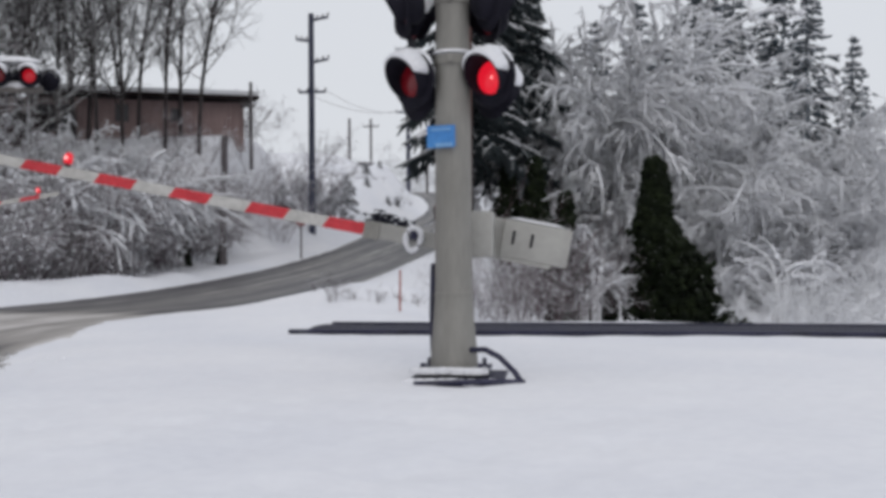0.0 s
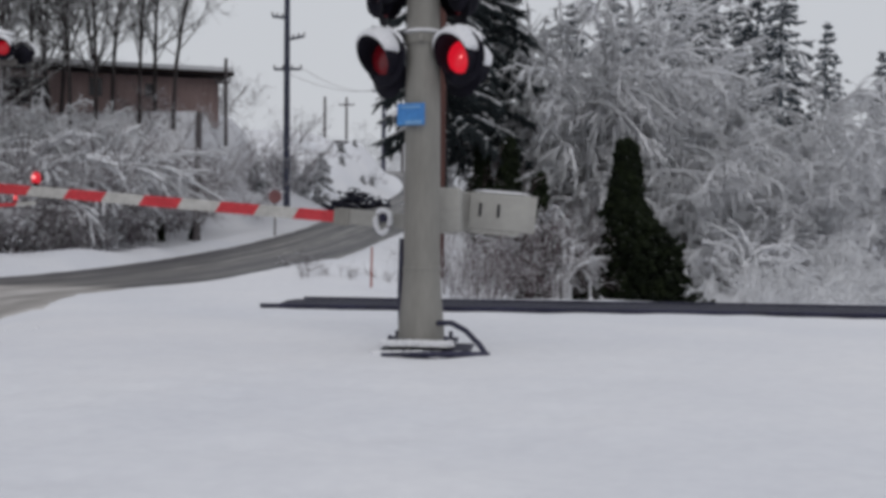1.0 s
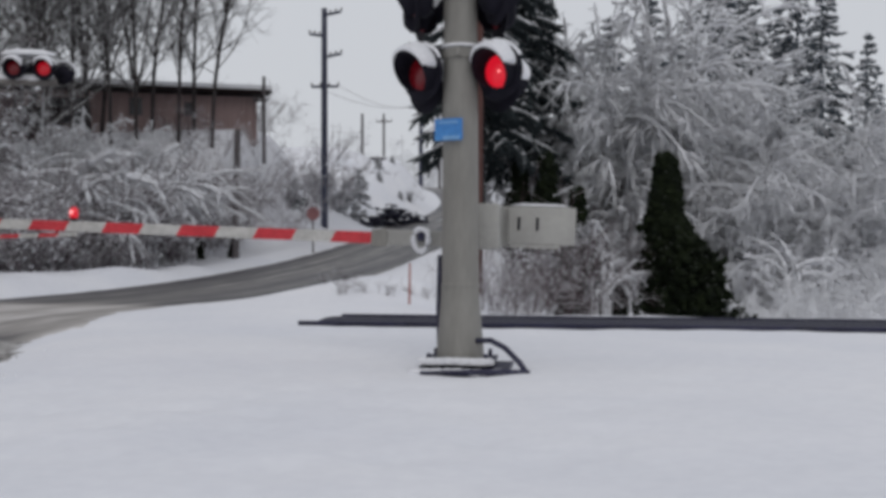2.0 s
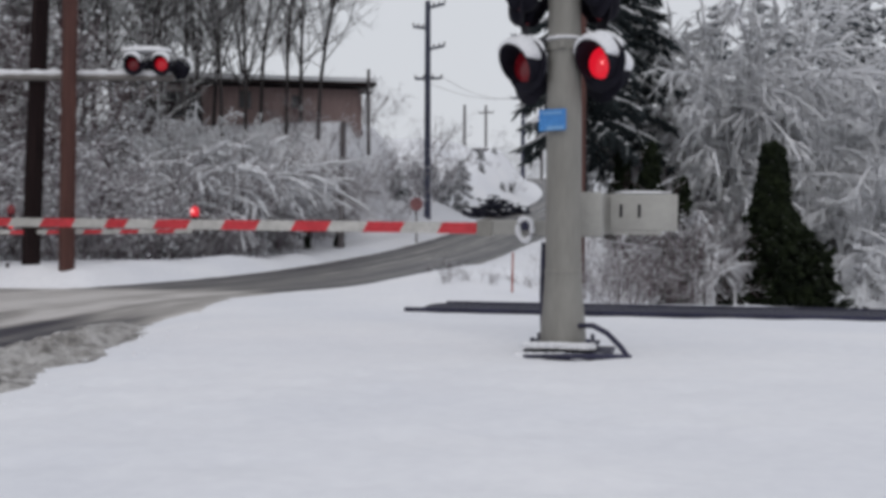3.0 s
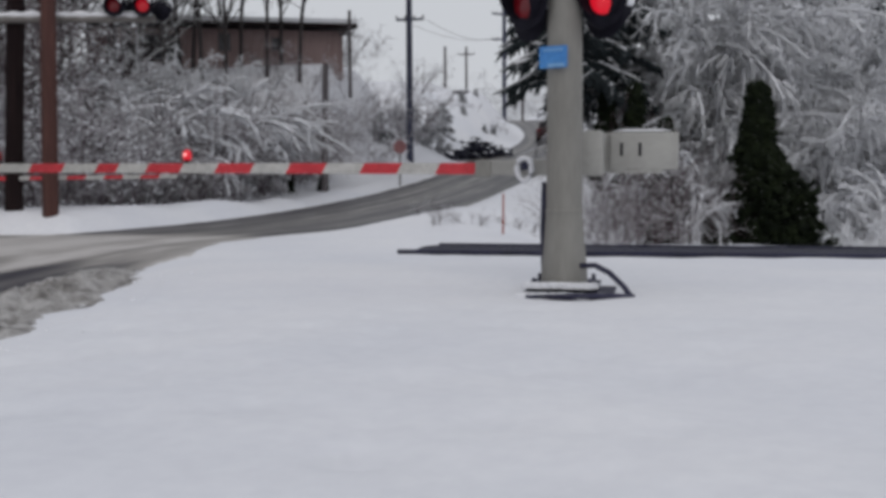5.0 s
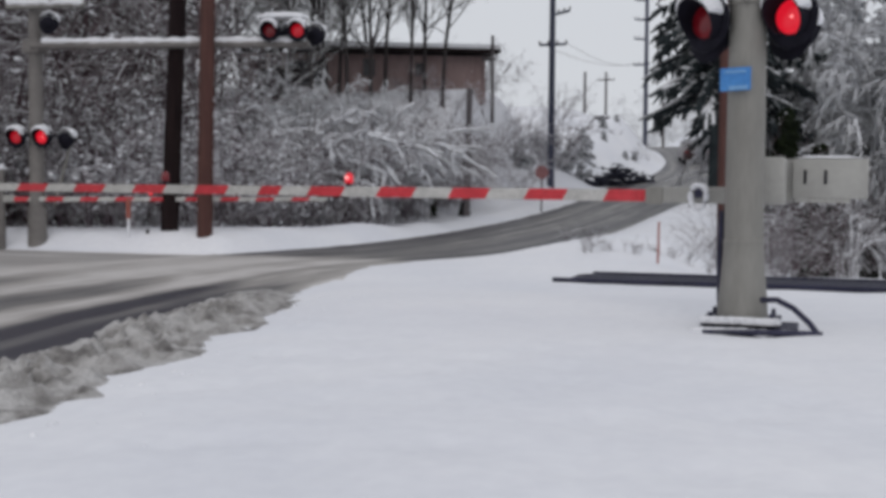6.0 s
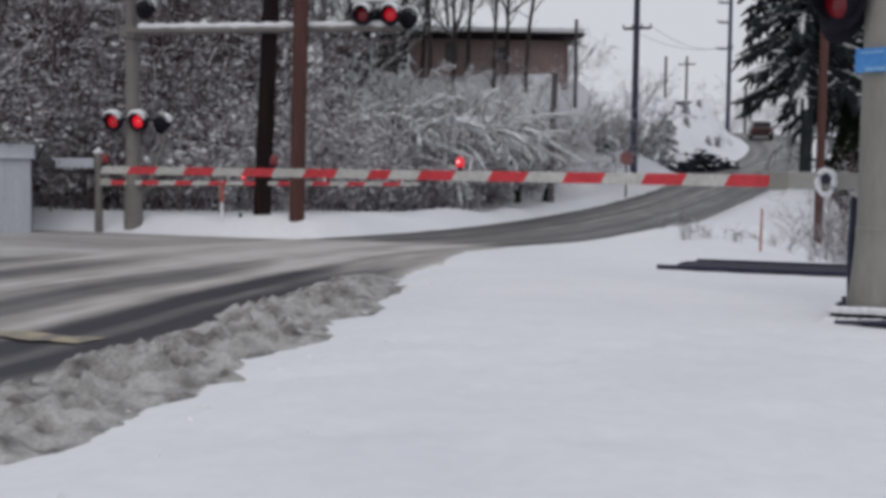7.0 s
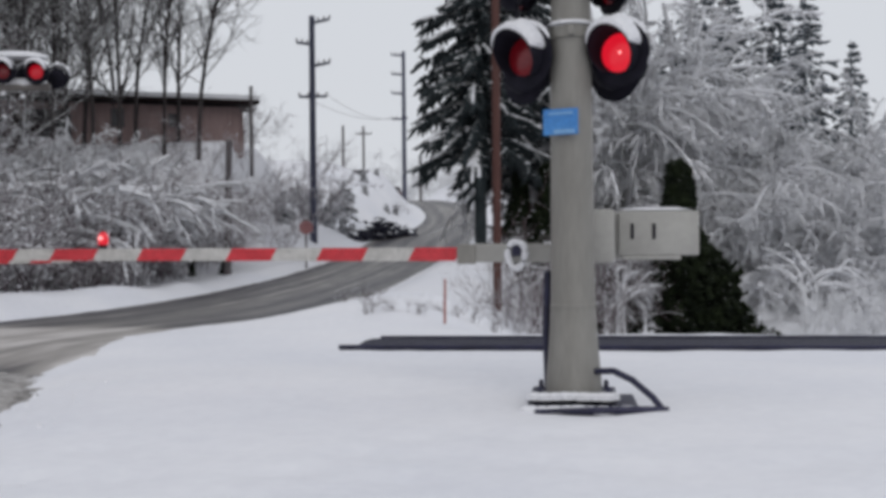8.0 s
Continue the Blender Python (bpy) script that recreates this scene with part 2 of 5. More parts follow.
# ---- mesh helpers ----
class Build:
    """Collects vertices and faces in plain lists."""

    def __init__(self):
        self.v, self.f = [], []

    def add(self, verts, faces):
        k = len(self.v)
        self.v.extend(verts)
        self.f.extend([tuple(i + k for i in f) for f in faces])
        return self

    def tube(self, pts, radii, sides=6, caps=True):
        pts = [Vector(p) for p in pts]
        verts, faces = [], []
        for i, p in enumerate(pts):
            d = (pts[min(i + 1, len(pts) - 1)] - pts[max(i - 1, 0)]).normalized()
            a = d.orthogonal().normalized() if abs(d.z) > 0.95 else d.cross(Vector((0, 0, 1))).normalized()
            b = d.cross(a)
            for k in range(sides):
                w = 2 * math.pi * k / sides
                verts.append(p + radii[i] * (math.cos(w) * a + math.sin(w) * b))
        for i in range(len(pts) - 1):
            for k in range(sides):
                j = (k + 1) % sides
                faces.append((i * sides + k, i * sides + j, (i + 1) * sides + j, (i + 1) * sides + k))
        if caps:
            faces.append(tuple(range(sides))[::-1])
            faces.append(tuple((len(pts) - 1) * sides + k for k in range(sides)))
        return self.add(verts, faces)

    def box(self, c, s, bevel=0.0):
        x, y, z = (v / 2 for v in s)
        if bevel:
            bm = bmesh.new()
            bmesh.ops.create_cube(bm, size=1, matrix=Matrix.Translation(c) @ Matrix.Diagonal((*s, 1)))
            bmesh.ops.bevel(bm, geom=bm.edges[:], offset=bevel, segments=2, affect="EDGES", profile=0.5)
            bm.verts.index_update()
            self.add([v.co.copy() for v in bm.verts], [[v.index for v in f.verts] for f in bm.faces])
            bm.free()
            return self
        vs = [Vector(c) + Vector((i * x, j * y, k * z)) for i in (-1, 1) for j in (-1, 1) for k in (-1, 1)]
        return self.add(vs, [(0, 1, 3, 2), (4, 6, 7, 5), (0, 4, 5, 1), (2, 3, 7, 6), (0, 2, 6, 4), (1, 5, 7, 3)])

    def lathe(self, profile, sides=24, m=Matrix()):
        """profile: (radius, height) pairs turned round the local z axis."""
        verts, faces = [], []
        for r, z in profile:
            for k in range(sides):
                w = 2 * math.pi * k / sides
                verts.append(m @ Vector((r * math.cos(w), r * math.sin(w), z)))
        for i in range(len(profile) - 1):
            for k in range(sides):
                j = (k + 1) % sides
                faces.append((i * sides + k, i * sides + j, (i + 1) * sides + j, (i + 1) * sides + k))
        faces.append(tuple(range(sides))[::-1])
        faces.append(tuple((len(profile) - 1) * sides + k for k in range(sides)))
        return self.add(verts, faces)

    def mesh(self, name, mat, smooth=False):
        me = bpy.data.meshes.new(name)
        me.from_pydata([tuple(v) for v in self.v], [], self.f)
        me.materials.append(mat)
        if smooth:
            me.polygons.foreach_set("use_smooth", [True] * len(me.polygons))
            me.set_sharp_from_angle(angle=radians(40))
        me.update()
        return me


def part(name, b, mat, parent=None, label="", smooth=False, at=None):
    ob = new(name, b.mesh(name, mat, smooth))
    if parent:
        ob.parent = parent
    if at is not None:
        ob.matrix_basis = at
    return tagged(ob, label)


def thing(name, label, category, at=None, group="", kind=""):
    ob = new(name)
    ob.empty_display_size = 0.2
    if at is not None:
        ob.matrix_basis = at
    return tagged(ob, label, category, group, kind)


# ---- the lie of the land ----
ROAD = [(-4.6, -24), (-6.2, -14), (-7.2, -6), (-8.4, 0), (-9.2, 5), (-9.1, 8), (-8.5, 10.6), (-7.75, 13), (-7.5, 18), (-7.4, 28), (-7.4, 36), (-7.3, 43), (-7.4, 48), (-7.0, 55), (-7.2, 62), (-8.5, 72), (-11.8, 86), (-22, 115)]
ROAD_HALF = [4.2, 4.0, 3.9, 3.7, 2.75, 2.15, 2.2, 2.5, 2.4, 2.2, 2.25, 2.5, 2.5, 2.0, 1.8, 1.8, 1.8, 1.8]


def spline(pts, step=0.5):
    out = []
    for i in range(len(pts) - 1):
        p0, p1, p2, p3 = (np.array(pts[max(0, min(len(pts) - 1, i + k))], float) for k in (-1, 0, 1, 2))
        n = max(2, int(np.linalg.norm(p2 - p1) / step))
        for k in range(n):
            t = k / n
            out.append(0.5 * (2 * p1 + (p2 - p0) * t + (2 * p0 - 5 * p1 + 4 * p2 - p3) * t * t + (3 * p1 - p0 - 3 * p2 + p3) * t**3))
    out.append(np.array(pts[-1], float))
    return np.array(out)


ROAD_LINE = spline([(x, y, h) for (x, y), h in zip(ROAD, ROAD_HALF)])


def step(a, b, x):
    t = np.clip((x - a) / (b - a), 0, 1)
    return t * t * (3 - 2 * t)


def soft_rise(x, w):
    return w * np.logaddexp(0, x / w)


def road_z(y):
    return -0.22 + 0.05 * step(4, -2, y) + 0.045 * soft_rise(y - 20, 4) + 0.055 * soft_rise(y - 40, 5) - 0.09 * soft_rise(y - 92, 5)


def off_side_road(x, y):
    """Metres from the edge of the slush-covered side road on the west."""
    return np.maximum(np.maximum(1.0 - y, y - 9.7), x + 9.5)


DENTS = np.random.default_rng(3).uniform((-4.0, -8.4), (1.5, -1.5), (74, 2))


def off_road(x, y):
    """Metres from the road's edge, below zero on the road."""
    return min((np.hypot(ROAD_LINE[:, 0] - x, ROAD_LINE[:, 1] - y) - ROAD_LINE[:, 2]).min(), off_side_road(x, y))


def ground_z(x, y, e=None):
    e = off_road(x, y) if e is None else e
    # on the near side the snow lies over the edge of the asphalt
    e = e + 0.55 * step(6, 2, y) * step(-7.5, -6.0, x)
    z = road_z(y) - 0.10 * step(0.05, -0.25, e)
    z += 0.12 * step(0.0, 1.4, e)
    if -9 < y < -1 and -6 < x < 4:
        z -= 0.05 * np.exp(-((DENTS[:, 0] - x) ** 2 + (DENTS[:, 1] - y) ** 2) / 0.012).sum()
    # snow bank behind the side road and along the far kerb
    z += 0.26 * step(0.0, 0.7, e) * step(-9.4, -10.6, x) * step(8.5, 9.6, y) * step(22, 14, y)
    z += 0.16 * math.exp(-(((e - 0.9) / 0.55) ** 2)) * step(-8.8, -10.5, x) * step(8.5, 9.5, y) * (0.6 + 0.8 * noise.noise((x * 0.5, y * 0.5, 9)))
    # level bed under the track
    z -= 0.07 * step(2.0, 4.3, y) * step(12, 9, y) * step(0.0, 1.4, e)
    # the wooded slope on the west
    z += step(2.2, 8.4 - 3.6 * step(29, 36, y), e) * step(-8 - 4.5 * step(34, 39, y), -12 - 3.0 * step(34, 39, y), x) * (3.0 * step(16, 30, y) + 2.0 * step(27, 37, y)) * step(54, 42, y)
    z += 1.3 * step(0.6, 3.5, e) * step(-8, -11, x) * step(-14.5, -12.5, x) * step(36, 42, y)
    # snowy mound beside the climbing road
    z += 3.9 * (0.5 * step(0.1, 6.5, e) + 0.5 * min(max(e / 7.5, 0), 1)) * math.exp(-(((y - 68) / 11.0) ** 2)) * step(-6, -10, x) * step(-45, -26, x)
    # the land falls away behind the track on the east
    z -= (1.1 * step(7.3, 12, y) * step(-2.8, 0.2, x) + 1.9 * step(11, 34, y) * step(-3.4, 1.5, x)) * step(70, 40, y)
    z += 0.45 * step(0.0, 1.6, e) * step(-6.0, -4.8, x) * step(13, 24, y) * step(46, 38, y)
    z += 0.34 * math.exp(-(((x + 3.0) / 1.9) ** 2) - ((y - 11.8) / 2.6) ** 2) * (1 + 0.3 * noise.noise((x * 0.9, y * 0.9, 3)))
    # trodden hollow round the signal's footing
    z -= 0.07 * math.exp(-((x - 0.1) ** 2 + (y + 0.25) ** 2) / 0.7)
    z += 0.035 * noise.noise((x * 0.45, y * 0.45, 0)) * step(0.2, 1.5, e)
    z += 0.016 * noise.noise((x * 2.1, y * 2.1, 4)) * step(0.2, 1.0, e)
    return z


def build_ground():
    xs = np.unique(np.concatenate([np.linspace(-700, -60, 20), np.linspace(-60, -22, 40), np.linspace(-22, -8, 75), np.linspace(-8, 4, 95), np.linspace(4, 10, 25), np.linspace(10, 60, 35), np.linspace(60, 700, 20)]))
    ys = np.unique(np.concatenate([np.linspace(-300, -30, 10), np.linspace(-30, -12, 24), np.linspace(-12, 8, 140), np.linspace(8, 24, 65), np.linspace(24, 120, 90), np.linspace(120, 1200, 24)]))
    b = Build()
    for y in ys:
        near = ROAD_LINE[np.abs(ROAD_LINE[:, 1] - y) < 40]
        near = near if len(near) else ROAD_LINE[-2:]
        es = (np.hypot(near[:, 0][None] - xs[:, None], near[:, 1][None] - y) - near[:, 2][None]).min(1)
        es = np.minimum(es, off_side_road(xs, y))
        for x, e in zip(xs, es):
            b.v.append((x, y, ground_z(x, y, e)))
    n = len(xs)
    for j in range(len(ys) - 1):
        for i in range(n - 1):
            b.f.append((j * n + i, j * n + i + 1, (j + 1) * n + i + 1, (j + 1) * n + i))
    ob = part("ground", b, M_SNOW, smooth=True)
    tagged(ob, "fresh white snow over level ground and a hillside", "ground", kind="structure")


def build_road():
    b, uvs = Build(), []
    s, n = 0.0, 24
    for i, (x, y, h) in enumerate(ROAD_LINE):
        p, q = ROAD_LINE[max(i - 1, 0)], ROAD_LINE[min(i + 1, len(ROAD_LINE) - 1)]
        d = (q - p)[:2] / np.linalg.norm((q - p)[:2])
        s += np.linalg.norm((ROAD_LINE[i] - p)[:2])
        for k in range(n + 1):
            w = (k / n - 0.5) * 2 * (h + 0.25)
            px, py = x + d[1] * w, y - d[0] * w
            b.v.append((px, py, road_z(py) + 0.004 + 0.012 * noise.noise((px * 1.5, py * 1.5, 2))))
            uvs.append((s, w))
    for i in range(len(ROAD_LINE) - 1):
        for k in range(n):
            b.f.append((i * (n + 1) + k, (i + 1) * (n + 1) + k, (i + 1) * (n + 1) + k + 1, i * (n + 1) + k + 1))
    b.f = [f[::-1] for f in b.f]
    ob = part("road", b, M_ROAD, smooth=True)
    layer = ob.data.uv_layers.new(name="UVMap")
    layer.data.foreach_set("uv", [c for l in ob.data.loops for c in uvs[l.vertex_index]])
    tagged(ob, "wet asphalt road with grey slush and tyre tracks", "road", kind="structure")


def build_side_road():
    b = Build()
    xs, ys = np.linspace(-70, -8.6, 90), np.linspace(-1.5, 9.95, 40)
    for y in ys:
        b.v += [(x, y, road_z(y) - 0.016 + 0.008 * noise.noise((x * 1.2, y * 1.2, 6))) for x in xs]
    n = len(xs)
    b.f += [(j * n + i, j * n + i + 1, (j + 1) * n + i + 1, (j + 1) * n + i) for j in range(len(ys) - 1) for i in range(n - 1)]
    tagged(part("side_road", b, M_SIDE_ROAD, smooth=True), "side road under packed tan slush", "road", kind="structure")


build_ground()
build_road()
build_side_road()


def build_slush():
    """Ploughed dirty slush along the near edge of the road."""
    b, n, m = Build(), 480, 30
    ys = np.linspace(-16, 3.2, n)
    for y in ys:
        x0 = np.interp(y, ROAD_LINE[:, 1], ROAD_LINE[:, 0] + ROAD_LINE[:, 2])
        fade = step(3.2, -1.0, y)
        for k in range(m + 1):
            t = k / m
            edge = 0.30 * noise.noise((y * 1.1, 3, 0)) + 0.12 * noise.noise((y * 4.0, 5, 0))
            x = x0 - 1.15 + 0.25 * noise.noise((y * 1.7, 8, 0)) * (1 - t) + (1.35 + edge) * t
            hump = math.sin(math.pi * t) ** 0.8
            lump = 0.35 + 1.0 * max(0, noise.noise((x * 4, y * 4, 1))) + 0.9 * max(0, noise.noise((x * 9, y * 9, 2))) + 0.4 * noise.noise((x * 13, y * 13, 7))
            g = road_z(y) * (1 - step(0.5, 1.0, t)) + ground_z(x, y) * step(0.5, 1.0, t)
            b.v.append((x, y, g + 0.16 * hump * max(lump, 0.05) * fade - 0.03 * (1 - hump) ** 2))
    for j in range(n - 1):
        for k in range(m):
            b.f.append((j * (m + 1) + k, j * (m + 1) + k + 1, (j + 1) * (m + 1) + k + 1, (j + 1) * (m + 1) + k))
    tagged(part("slush_bank", b, M_SLUSH, smooth=True), "lumpy dirty slush ploughed to the road edge", "slush", kind="stuff")


build_slush()


def build_road_line():
    """What shows of a yellow line between the ruts."""
    b, n = Build(), 14
    for k in range(n + 1):
        x = -7.1 + 1.9 * k / n
        for w in (-0.13, 0.16):
            y = -3.86 + w + 0.09 * noise.noise((x * 4, w * 9, 1))
            b.v.append((x, y, road_z(y) + 0.02))
    b.f += [(2 * i, 2 * i + 2, 2 * i + 3, 2 * i + 1) for i in range(n)]
    tagged(part("road_line", b, M_YELLOW), "worn yellow road line showing through slush", "road marking", kind="structure")


build_road_line()


def build_clods():
    """Crumbs of snow thrown from the plough."""
    g = np.random.default_rng(5)
    n = 90
    b = Build()
    for _ in range(n):
        y = g.uniform(-8, 1.5)
        x = np.interp(y, ROAD_LINE[:, 1], ROAD_LINE[:, 0] + ROAD_LINE[:, 2]) - 0.05 + 1.2 * g.random() ** 2.5
        r = 0.008 + 0.022 * g.random() ** 2
        b.lathe([(r, -r * 0.4), (r * g.uniform(0.8, 1.1), r * 0.2), (r * 0.5, r * 0.7)], 7, Matrix.Translation((x, y, ground_z(x, y))) @ pose(0, 0, 0, g.uniform(-20, 20), g.uniform(-20, 20), g.uniform(0, 360)))
    tagged(part("snow_crumbs", b, M_SNOWCAP, smooth=True), "crumbs of snow thrown beside the road", "snow", kind="stuff")


build_clods()


# ---- the near crossing signal ----
def hood_mesh(r, length, thick=0.012, gap=70):
    """A visor round a lens: a tube open below, cut back towards its lower edge; axis along -y."""
    b, n = Build(), 28
    ring = []
    for k in range(n + 1):
        a = radians(-90 + gap / 2 + (360 - gap) * k / n)
        up = 0.5 + 0.5 * math.sin(a)
        l = length * (0.25 + 0.75 * up)
        c, s = math.cos(a), math.sin(a)
        ring.append([(c * r, 0, s * r), (c * r * 1.06, -l, s * r * 1.06), (c * (r * 1.06 + thick), -l, s * (r * 1.06 + thick)), (c * (r + thick), 0, s * (r + thick))])
    verts = [v for q in ring for v in q]
    faces = []
    for k in range(n):
        for j in range(4):
            i = (j + 1) % 4
            faces.append((4 * k + j, 4 * (k + 1) + j, 4 * (k + 1) + i, 4 * k + i))
    faces += [(0, 1, 2, 3), tuple(4 * n + j for j in (3, 2, 1, 0))]
    return b.add(verts, faces)


def snow_cap(r, length, rise=0.06, spread=75):
    """Snow lying on a visor: a rounded crescent, thickest at the crown."""
    b, n, m = Build(), 22, 8
    rows = []
    for k in range(n + 1):
        a = radians(90 - spread + 2 * spread * k / n)
        w = math.cos((a - math.pi / 2) * 90 / spread) ** 0.6 if abs(a - math.pi / 2) < radians(spread) * 0.999 else 0
        h = rise * max(w, 0) * (1 + 0.35 * noise.noise((k * 0.5, r * 9, 0)))
        row = []
        for j in range(m + 1):
            t = j / m
            y = 0.02 - t * length * (0.3 + 0.75 * (0.5 + 0.5 * math.sin(a)))
            q = r + 0.008 + h * math.sin(math.pi * min(max(t, 0.06), 0.94)) ** 0.5
            row.append((math.cos(a) * q, y, math.sin(a) * q))
        row += [(math.cos(a) * (r + 0.004), row[-1][1], math.sin(a) * (r + 0.004)), (math.cos(a) * (r + 0.004), 0.02, math.sin(a) * (r + 0.004))]
        rows.append(row)
    c = len(rows[0])
    verts = [v for row in rows for v in row]
    faces = [(k * c + j, (k + 1) * c + j, (k + 1) * c + (j + 1) % c, k * c + (j + 1) % c) for k in range(n) for j in range(c)]
    return b.add(verts, faces)


def signal_head(parent, at, lens_material, scale=1.0, snow=True, deep=True):
    """One flashing-light unit as a part: backing disc, case, visor, lens, snow."""
    b = Build()
    turn = Matrix.Rotation(math.pi / 2, 4, "X")
    s = scale
    b.lathe([(0.02, -0.02), (0.24 * s, -0.02), (0.255 * s, -0.008), (0.255 * s, 0.002), (0.24 * s, 0.006), (0.02, 0.006)], 36, turn)
    head = part("signal_head", b, M_BLACK, parent, "round black backing disc with a hooded red lamp", smooth=True, at=at)
    c = Build().lathe([(0.03, -0.16 * s), (0.10 * s, -0.15 * s), (0.15 * s, -0.10 * s), (0.165 * s, -0.02), (0.165 * s, 0.015)], 28, turn)
    part("case", c, M_BLACK, head, smooth=True)
    part("visor", hood_mesh(0.165 * s, 0.27 * s), M_BLACK, head, smooth=True)
    l = Build().lathe([(0.15 * s, 0.010), (0.148 * s, 0.022), (0.11 * s, 0.038), (0.06 * s, 0.047), (0.01, 0.05)], 28, turn)
    part("lens", l, lens_material, head, "red glass lens", smooth=True)
    if lens_material is M_LIT:
        part("bulb", Build().lathe([(0.004, -0.008), (0.013 * s, 0.0), (0.004, 0.008)], 10, Matrix.Translation((0.03 * s, -0.055, -0.005)) @ turn), M_BULB, head, "glowing lamp filament", smooth=True)
    if snow:
        part("snow_cap", snow_cap(0.177 * s, 0.27 * s, 0.105 * s), M_SNOWCAP, head, "wet snow on the visor", smooth=True)
        part("rim_snow", snow_cap(0.25 * s, 0.035 * s, 0.035 * s, 60), M_SNOWCAP, head, smooth=True)
    return head


def build_near_signal():
    mast = thing("crossing_signal", "grey steel crossing signal mast with red flashing lamps", "railway signal", at=pose(0, 0, -0.07))
    b = Build().lathe([(0.222, 0.05), (0.216, 0.16), (0.195, 0.40), (0.178, 0.65), (0.175, 0.715)], 40)
    part("base_casting", b, M_POLE_GREY, mast, "tapered grey base casting", smooth=True)
    b = Build().lathe([(0.180, 0.705), (0.181, 0.735), (0.172, 0.745), (0.166, 2.0), (0.156, 3.0), (0.148, 4.6)], 40)
    part("pole", b, M_POLE_GREY, mast, smooth=True)
    for z, r in ((2.86, 0.172), (3.42, 0.170)):
        b = Build().lathe([(r - 0.012, z - 0.05), (r, z - 0.045), (r, z + 0.045), (r - 0.012, z + 0.05)], 36)
        b.box((0, -r - 0.01, z), (0.06, 0.06, 0.08), 0.008)
        band = part("clamp_band", b, M_POLE_GREY, mast, smooth=True)
        part("snow", Build().lathe([(r + 0.005, z + 0.052), (r + 0.02, z + 0.06), (r - 0.005, z + 0.085)], 30), M_SNOWCAP, band, smooth=True)
    # flange, bolts and footing in the snow
    b = Build().box((0.0, -0.02, 0.035), (0.66, 0.60, 0.035), 0.01)
    plate = part("base_plate", b, M_DARK_STEEL, mast, "dark bolted base plate")
    for x in (-0.26, 0.26):
        for y in (-0.25, 0.22):
            part("bolt", Build().lathe([(0.02, 0.05), (0.02, 0.10), (0.012, 0.115)], 8, Matrix.Translation((x, y, 0))), M_DARK_STEEL, plate)
    b = Build().box((0.06, -0.12, -0.06), (0.84, 0.86, 0.10), 0.015)
    part("footing", b, M_DARK_STEEL, mast, "dark wet footing edge under snow")
    for k in range(9):
        for x0, y0, z0 in ((-0.30 + 0.075 * k, -0.31, 0.055), (-0.33 + 0.09 * k, -0.50, -0.02)):
            q = 0.055 + 0.02 * math.sin(3 * k + y0 * 20)
            c = Build().lathe([(q, -0.03), (q * 0.95, 0.008), (q * 0.5, 0.025)], 10, Matrix.Translation((x0, y0 + 0.02 * math.sin(5 * k), z0)) @ Matrix.Diagonal((1.2, 0.9, 1, 1)))
            part("snow_clump", c, M_SNOWCAP, mast, smooth=True)
    # the heads: the lower pair faces the approach road, the upper pair the side road
    d = Matrix.Rotation(radians(-6), 4, "Z")
    for z, heads in ((2.68, ((-0.345, -30, M_DIM), (0.385, -26, M_LIT))), (3.36, ((-0.40, -78, M_DIM), (0.36, 128, M_DIM)))):
        b = Build().tube([d @ Vector((-0.40, 0.0, z + 0.25)), d @ Vector((0.40, 0.0, z + 0.25))], [0.028, 0.028], 10)
        for x in (-0.36, 0.38):
            b.tube([d @ Vector((x, 0.0, z + 0.26)), d @ Vector((x, 0.05, z + 0.05))], [0.028, 0.028], 10)
        part("cross_arm", b, M_BLACK, mast, "black lamp bracket", smooth=True)
        for x, turn, m in heads:
            signal_head(mast, Matrix.Translation((0, 0, z)) @ d @ pose(x, -0.08, 0, 0, 0, turn), m)
            signal_head(mast, Matrix.Translation((0, 0, z)) @ d @ pose(x - 0.05, 0.24, -0.08, 0, 0, turn + 172), M_DIM)
    # blue notice
    b = Build().box((0, 0, 0), (0.285, 0.006, 0.20), 0.002)
    sign = part("notice", b, M_BLUE, mast, "small blue notice plate", at=pose(-0.085, -0.205, 2.15, 0, 0, -20))
    for x, z, w in ((0.0, 0.065, 0.2), (0.03, -0.075, 0.17)):
        part("text_bar", Build().box((x, -0.005, z), (w, 0.003, 0.018 if z > 0 else 0.03)), M_SIGN_WHITE, sign)
    part("bracket", Build().box((0.06, 0.035, 0), (0.04, 0.06, 0.16)), M_POLE_GREY, sign)
    # junction boxes and fixed gate drive on the far side
    part("drive_case", Build().box((0.12, 0.42, 1.27), (0.44, 0.34, 0.44), 0.03), M_BOX_GREY, mast, "grey gate drive housing", smooth=True)
    part("drive_bracket", Build().box((0.0, 0.22, 1.2), (0.18, 0.16, 0.3), 0.01), M_BOX_GREY, mast)
    part("conduit", Build().tube([(-0.2, 0.12, -0.05), (-0.215, 0.12, 0.5), (-0.2, 0.12, 1.0)], [0.03, 0.03, 0.03], 10), M_DARK_STEEL, mast, smooth=True)
    b = Build().tube([(0.16, -0.12, 0.22), (0.30, -0.17, 0.23), (0.44, -0.26, 0.17), (0.58, -0.42, 0.06), (0.66, -0.52, -0.04)], [0.026] * 5, 10)
    part("cable", b, M_DARK_STEEL, mast, "bent black cable conduit", smooth=True)
    b = Build().tube([(0.68, -0.56, -0.015), (0.45, -0.58, -0.01), (0.1, -0.58, -0.015), (-0.28, -0.56, -0.03)], [0.028, 0.028, 0.024, 0.018], 8)
    part("conduit", b, M_DARK_STEEL, mast, smooth=True)
    return mast


